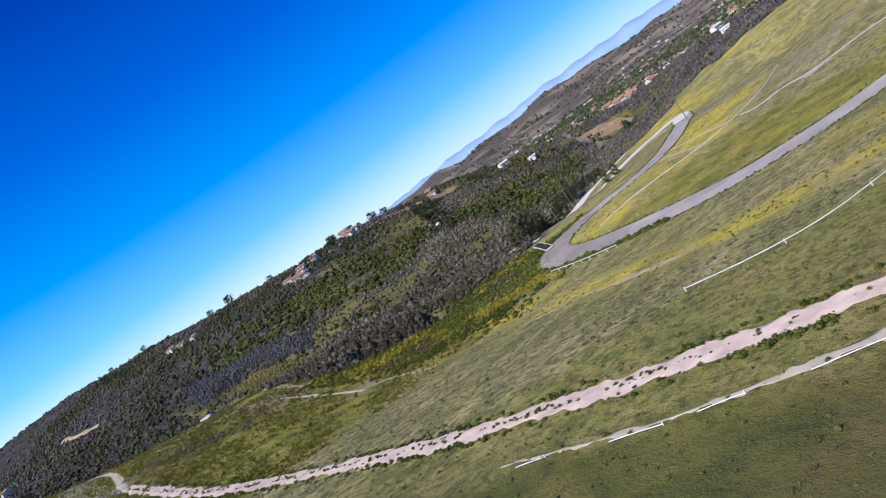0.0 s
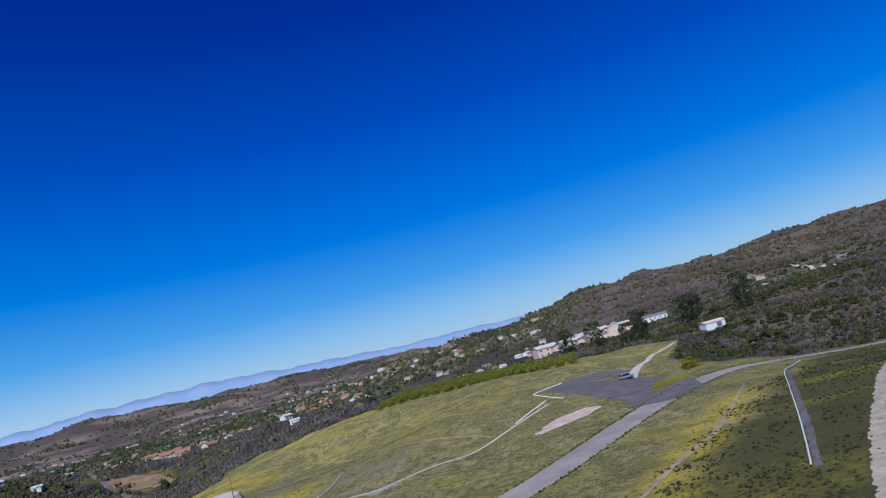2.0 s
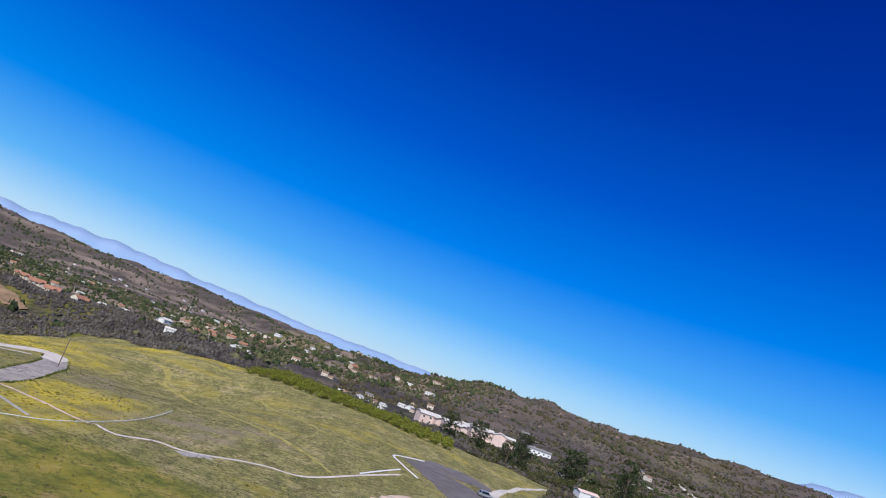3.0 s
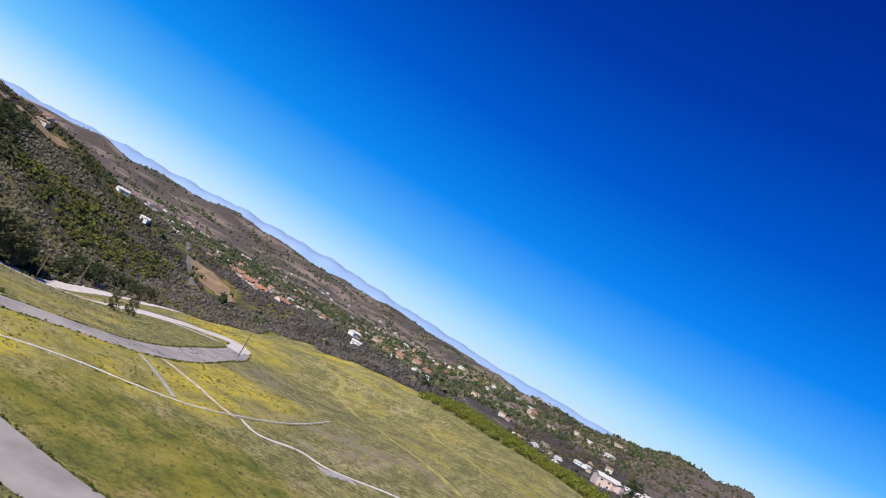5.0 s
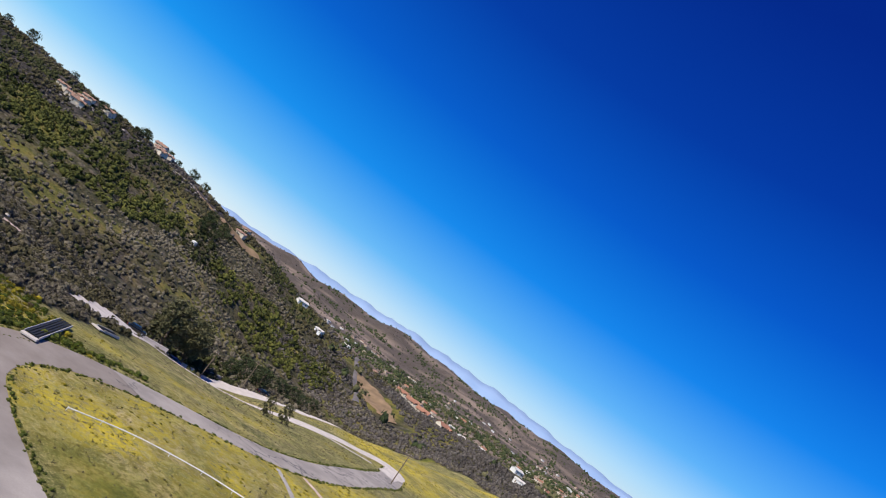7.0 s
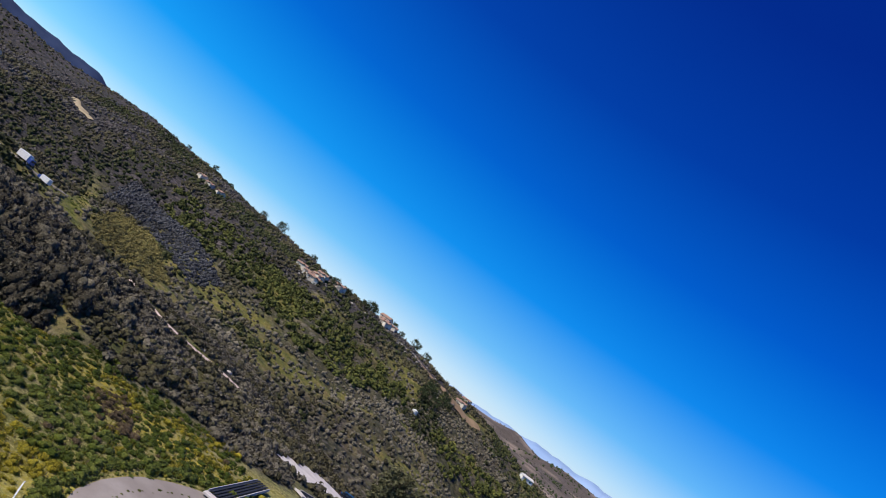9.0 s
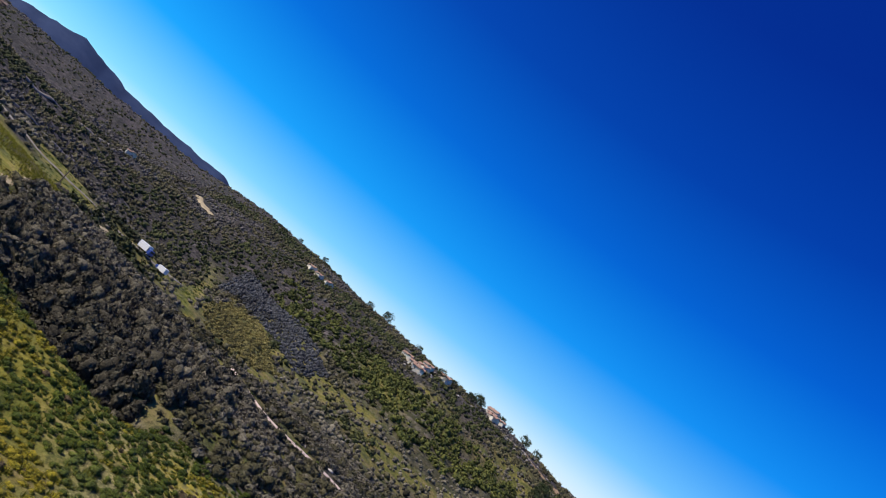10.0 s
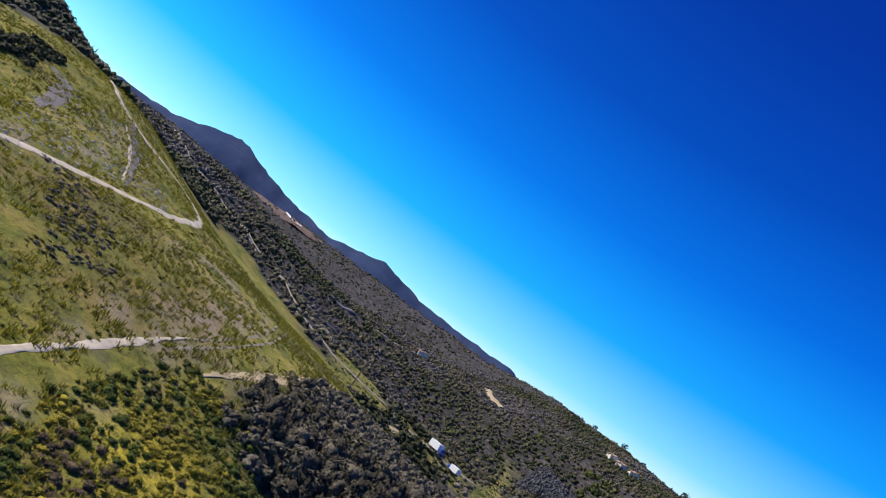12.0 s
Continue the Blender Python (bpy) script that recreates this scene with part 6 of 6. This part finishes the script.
strip("dry_streak", [(-74, 13), (-79, 13), (-87, 13.4), (-94, 11)], [0.3, 1.6, 1.2, 0.3], SANDY, 0.06, 0.7, 7, 0.5, label="short bare sandy streak in the grass", category="earth")
strip("dry_streak", [(-71, 219), (-55, 205), (-42, 180), (-30, 157), (-17, 146), (-6, 134), (2, 121)], [0.5, 2.2, 1.4, 2.0, 1.4, 1.8, 0.4], STRAW, 0.06, 0.7, 7, 0.6, label="dry straw line along an old terrace of the field", category="dry grass")
strip("dry_streak", [(-36, 220), (-31, 212), (-16, 188), (-4, 170), (6, 163)], [0.3, 1.5, 1.0, 1.4, 0.4], STRAW, 0.06, 0.7, 7, 0.6, label="dry straw line along the upper terrace of the field", category="dry grass")
strip("dry_streak", [(-107, 262), (-92, 252), (-76, 256), (-66, 258), (-54, 253)], [0.6, 4.5, 3.0, 4.5, 0.6], STRAW, 0.06, 0.8, 7, 0.6, label="dry straw line along the rim of the field", category="dry grass")
strip("dry_streak", [(-95, 232), (-84, 240), (-73, 236), (-64, 212)], [0.6, 3.6, 2.4, 0.5], STRAW, 0.06, 0.8, 7, 0.6, label="curved dry line below the rim of the field", category="dry grass")
strip("dirt_track", [(12, 30), (18, 39), (24, 49), (33, 61.5), (42, 80), (54, 108)], [0.3, 1.1, 1.3, 0.8, 0.6, 0.3], SANDY, 0.06, 0.35, 5, 0.5, label="faint worn rut through the flowers", category="track")
strip("dirt_track", [(-155.5, -18.8), (-162, -22.5), (-168, -26.4), (-177, -32.8), (-182.5, -38), (-188, -43.5)], [0.5, 1.0, 1.6, 2.4, 2.6, 0.8], LOT, 0.08, 0.4, label="dark grey worn track on the west slope", category="track")
strip("dirt_track", [(-155.5, -19.8), (-162, -23.7), (-168, -27.8), (-176, -34), (-181, -39.5)], [0.3, 0.5, 0.6, 0.8, 0.5], PALE_TRAIL, 0.1, 0.3, label="pale edge of stones beside the dark track", category="track")
strip("dirt_track", [(-150, -35), (-157, -38.5), (-163, -42), (-168.5, -46), (-169, -49), (-168.5, -52.5)], [0.6, 2.4, 3.2, 3.4, 2.6, 0.8], LOT, 0.08, 0.5, label="dark bare loop of track at the head of the slope", category="track")
strip("rut", [(-119, 12), (-126, 12.8), (-135, 13.9), (-148, 14), (-160, 12.5), (-173, 10)], 0.35, TRAIL, 0.05, 0.15, 3, 0.6, label="narrow wheel rut in the grass", category="track")
strip("rut", [(-120, 13.2), (-128, 14.5), (-138.5, 15.4), (-150, 15.4), (-162, 14), (-175, 11.7)], 0.35, TRAIL, 0.05, 0.15, 3, 0.6, label="narrow wheel rut in the grass", category="track")
strip("bare_earth", [(-92, 9.6), (-98, 10.2), (-104, 10.7), (-113, 11.6), (-119, 12), (-127, 12.8)], [0.9, 1.1, 0.8, 1.2, 0.7, 0.3], PALE_TRAIL, 0.08, 0.25, 7, 0.5, label="bare pale earth strip above the weeds", category="earth")
strip("bare_earth", [(-122, 17.6), (-130, 19.4), (-139.5, 21.6), (-150, 23.6), (-163, 25), (-176, 26)], [0.6, 1.6, 2.2, 2.0, 1.6, 0.8], SANDY, 0.08, 0.5, 7, 0.5, label="dry brown strip along the edge of the slope", category="earth")
strip("bare_earth", SAND_CUT, [1.5, 3.0, 1.5], SANDY, 0.3, 0.8, label="sandy cutting among the brush", category="earth")
strip("bare_earth", LANDSLIP, [2, 6, 8, 3], SANDY, 0.6, 2.0, label="sandy landslip on the far slope", category="earth")
strip("bare_earth", CUTTING, [2, 4, 9, 12, 8], TILLED, 0.6, 1.5, label="tan road cutting below the ridge houses", category="earth")
strip("bare_earth", BARE_FIELD, [4, 13, 20, 18, 5], TILLED, 0.5, 2.0, 11, label="sloping tan field below the terracotta houses", category="field")
strip("hill_road", LANE_TRUCKS, 2.0, TRAIL, 0.3, 0.5, label="gravel lane among the brush where trucks stand", category="lane")
strip("hill_road", TRAIL_MID, 1.3, TRAIL, 0.8, 0.4, label="pale service road on the brushy slope", category="lane")
strip("hill_road", TRAIL_FAR, 2.0, TRAIL, 0.8, 0.4, label="pale service road on the far slope", category="lane")
strip("hill_road", PATH_SAGE, 1.7, DIRT, 0.25, 0.5, label="narrow pale footpath down the sage slope", category="path")
strip("hill_road", STREET, 4.0, LOT, 0.5, 0.2, label="narrow asphalt street climbing to the houses", category="lane")
strip("bare_earth", [(-875, -240), (-845, -213), (-812, -183), (-780, -158)], [20, 80, 95, 40], RED_EARTH, 1.0, 6.0, 9, 6.0, label="red-brown bare slope under the white strip", category="earth")
strip("white_strip", [(-868, -212), (-840, -190), (-815, -168)], [3, 6, 3], WHITE_PAINT, 2.0, 1.0, 3, 5.0, label="white covered strip along the far crest", category="cover")
strip("hill_road", TRAIL_DOWN, 1.2, TRAIL, 0.6, 0.4, label="thin pale trail down the brushy slope", category="path")
strip("hill_road", [(214, 380), (248, 483), (305, 646)], 3.0, CONCRETE, 0.8, 0.4, label="pale concrete lane on the eastern hillside", category="lane")


def drain_chute(x, y, turn, long):
    top = base("drain_chute", "dark corrugated metal drain chute with pale edges", "drain", "drain chutes")
    for k in range(9):
        bm = bmesh.new()
        box(bm, 0, -0.8 + 0.2 * k, 0.2 + 0.1 * (k % 2), long, 0.19, 0.12, bevel=0.02)
        part("rib", bm, RUSTY, top)
    for s in (1, -1):
        bm = bmesh.new()
        box(bm, 0, s * 0.98, 0.02, long, 0.1, 0.4, bevel=0.02)
        part("edge_wall", bm, CONCRETE, top)
    bm = bmesh.new()
    box(bm, -long / 2 - 0.6, 0, 0.0, 1.0, 2.1, 0.25, bevel=0.03)
    part("apron", bm, CONCRETE, top, "pale concrete apron")
    c, s = math.cos(radians(turn)), math.sin(radians(turn))
    rise = height(x + c * long / 2, y + s * long / 2) - height(x - c * long / 2, y - s * long / 2)
    top.matrix_basis = standing(x, y, turn, -0.15) @ pose(0, 0, 0, 0, -math.degrees(math.atan2(rise, long)), 0)


drain_chute(-86.5, 71, 135, 16)
drain_chute(-100, 90, 100, 4)
strip("flower_bed", [(41, 133), (46, 144), (51, 154), (57, 161)], [2, 7, 8, 2], MUSTARD, 0.2, 0.8, 7, label="yellow-green grass island between lot and road", category="grass")


def barrier(x, y, turn, long):
    """A pale concrete retaining wall in cast lengths, with a coping."""
    top = base("retaining_wall", "low pale concrete retaining wall beside the lane", "wall", "walls beside the lane")
    n = int(long / 2)
    for k in range(n):
        bm = bmesh.new()
        box(bm, (k + 0.5) * 2 - long / 2, 0, -0.4, 1.97, 0.3, 1.4, bevel=0.02)
        part("panel", bm, CONCRETE, top)
    bm = bmesh.new()
    box(bm, 0, 0, 1.0, long, 0.4, 0.1, bevel=0.02)
    part("coping", bm, CONCRETE, top)
    top.matrix_basis = standing(x, y, turn)


barrier(-138.5, 131, 62, 14)
barrier(-147.5, 154, 72, 12)
barrier(-151, 176, 92, 10)


def pole(x, y, tall=9.0):
    top = base("utility_pole", "weathered wooden utility pole with a crossarm", "pole", "utility poles")
    bm = bmesh.new()
    tube(bm, (0, 0, -0.6), (0, 0, tall), 0.17, 0.11, 8)
    part("post", bm, WOOD, top)
    bm = bmesh.new()
    box(bm, 0, 0, tall - 0.7, 2.4, 0.12, 0.14, bevel=0.01)
    part("crossarm", bm, WOOD, top)
    for s in (-1.0, -0.4, 0.4, 1.0):
        bm = bmesh.new()
        tube(bm, (s, 0, tall - 0.56), (s, 0, tall - 0.4), 0.05, 0.03, 6)
        part("insulator", bm, LAMP_GLASS, top)
    top.matrix_basis = standing(x, y, 20)


for x, y in ((-139, 156), (-150, 186), (-232, 22), (-262, 8), (-84, 176), (-300, -8)):
    pole(x, y)


# ---- rocks on the western wash and ridge outcrops
def stone(seed):
    rnd = random.Random(seed)
    bm = bmesh.new()
    bmesh.ops.create_icosphere(bm, subdivisions=1, radius=0.5)
    for v in bm.verts:
        v.co *= rnd.uniform(0.7, 1.15)
    bm.verts.index_update()
    v = np.array([tuple(q.co) for q in bm.verts]) * (1, 1, 0.6)
    f = np.array([[q.index for q in t.verts] for t in bm.faces])
    bm.free()
    return v, f


STONES = [stone(k) for k in range(5)]
p = spread(2600, -190, -128, -55, -14, lambda x, y: (line_distance(x, y, [(-133, -26), (-146, -28), (-160, -26), (-172, -36)]) < 9 + 4 * wave(x, y, 0.3)))
scatter("stones", STONES, p, rng.uniform(0.2, 0.8, len(p)), ROCK, "pale stones strewn over the grassy wash", "stones", sink=0.05, seed=31)
p = spread(700, -420, -350, 180, 345, lambda x, y: line_distance(x, y, [(-372, 205), (-385, 235), (-362, 285), (-350, 320)]) < 10)
scatter("outcrop", STONES, p, rng.uniform(0.8, 3.0, len(p)), ROCK, "pale boulders along the ridge below the houses", "rocks", sink=0.1, seed=32)
p = spread(900, 100, 480, 820, 1180, lambda x, y: wave(x, y, 0.02) > 0.1)
scatter("outcrop", STONES, p, rng.uniform(2.0, 9.0, len(p)), BROWN_ROCK, "brown rock outcrops on the rugged hill", "rocks", sink=0.15, seed=34)
p = spread(500, -230, -140, 60, 130, lambda x, y: hill(x, y) & (wave(x, y, 0.09) > 0.8))
scatter("slope_stones", STONES, p, rng.uniform(0.5, 1.6, len(p)), ROCK, "grey stones among the sage", "rocks", sink=0.0, seed=33)
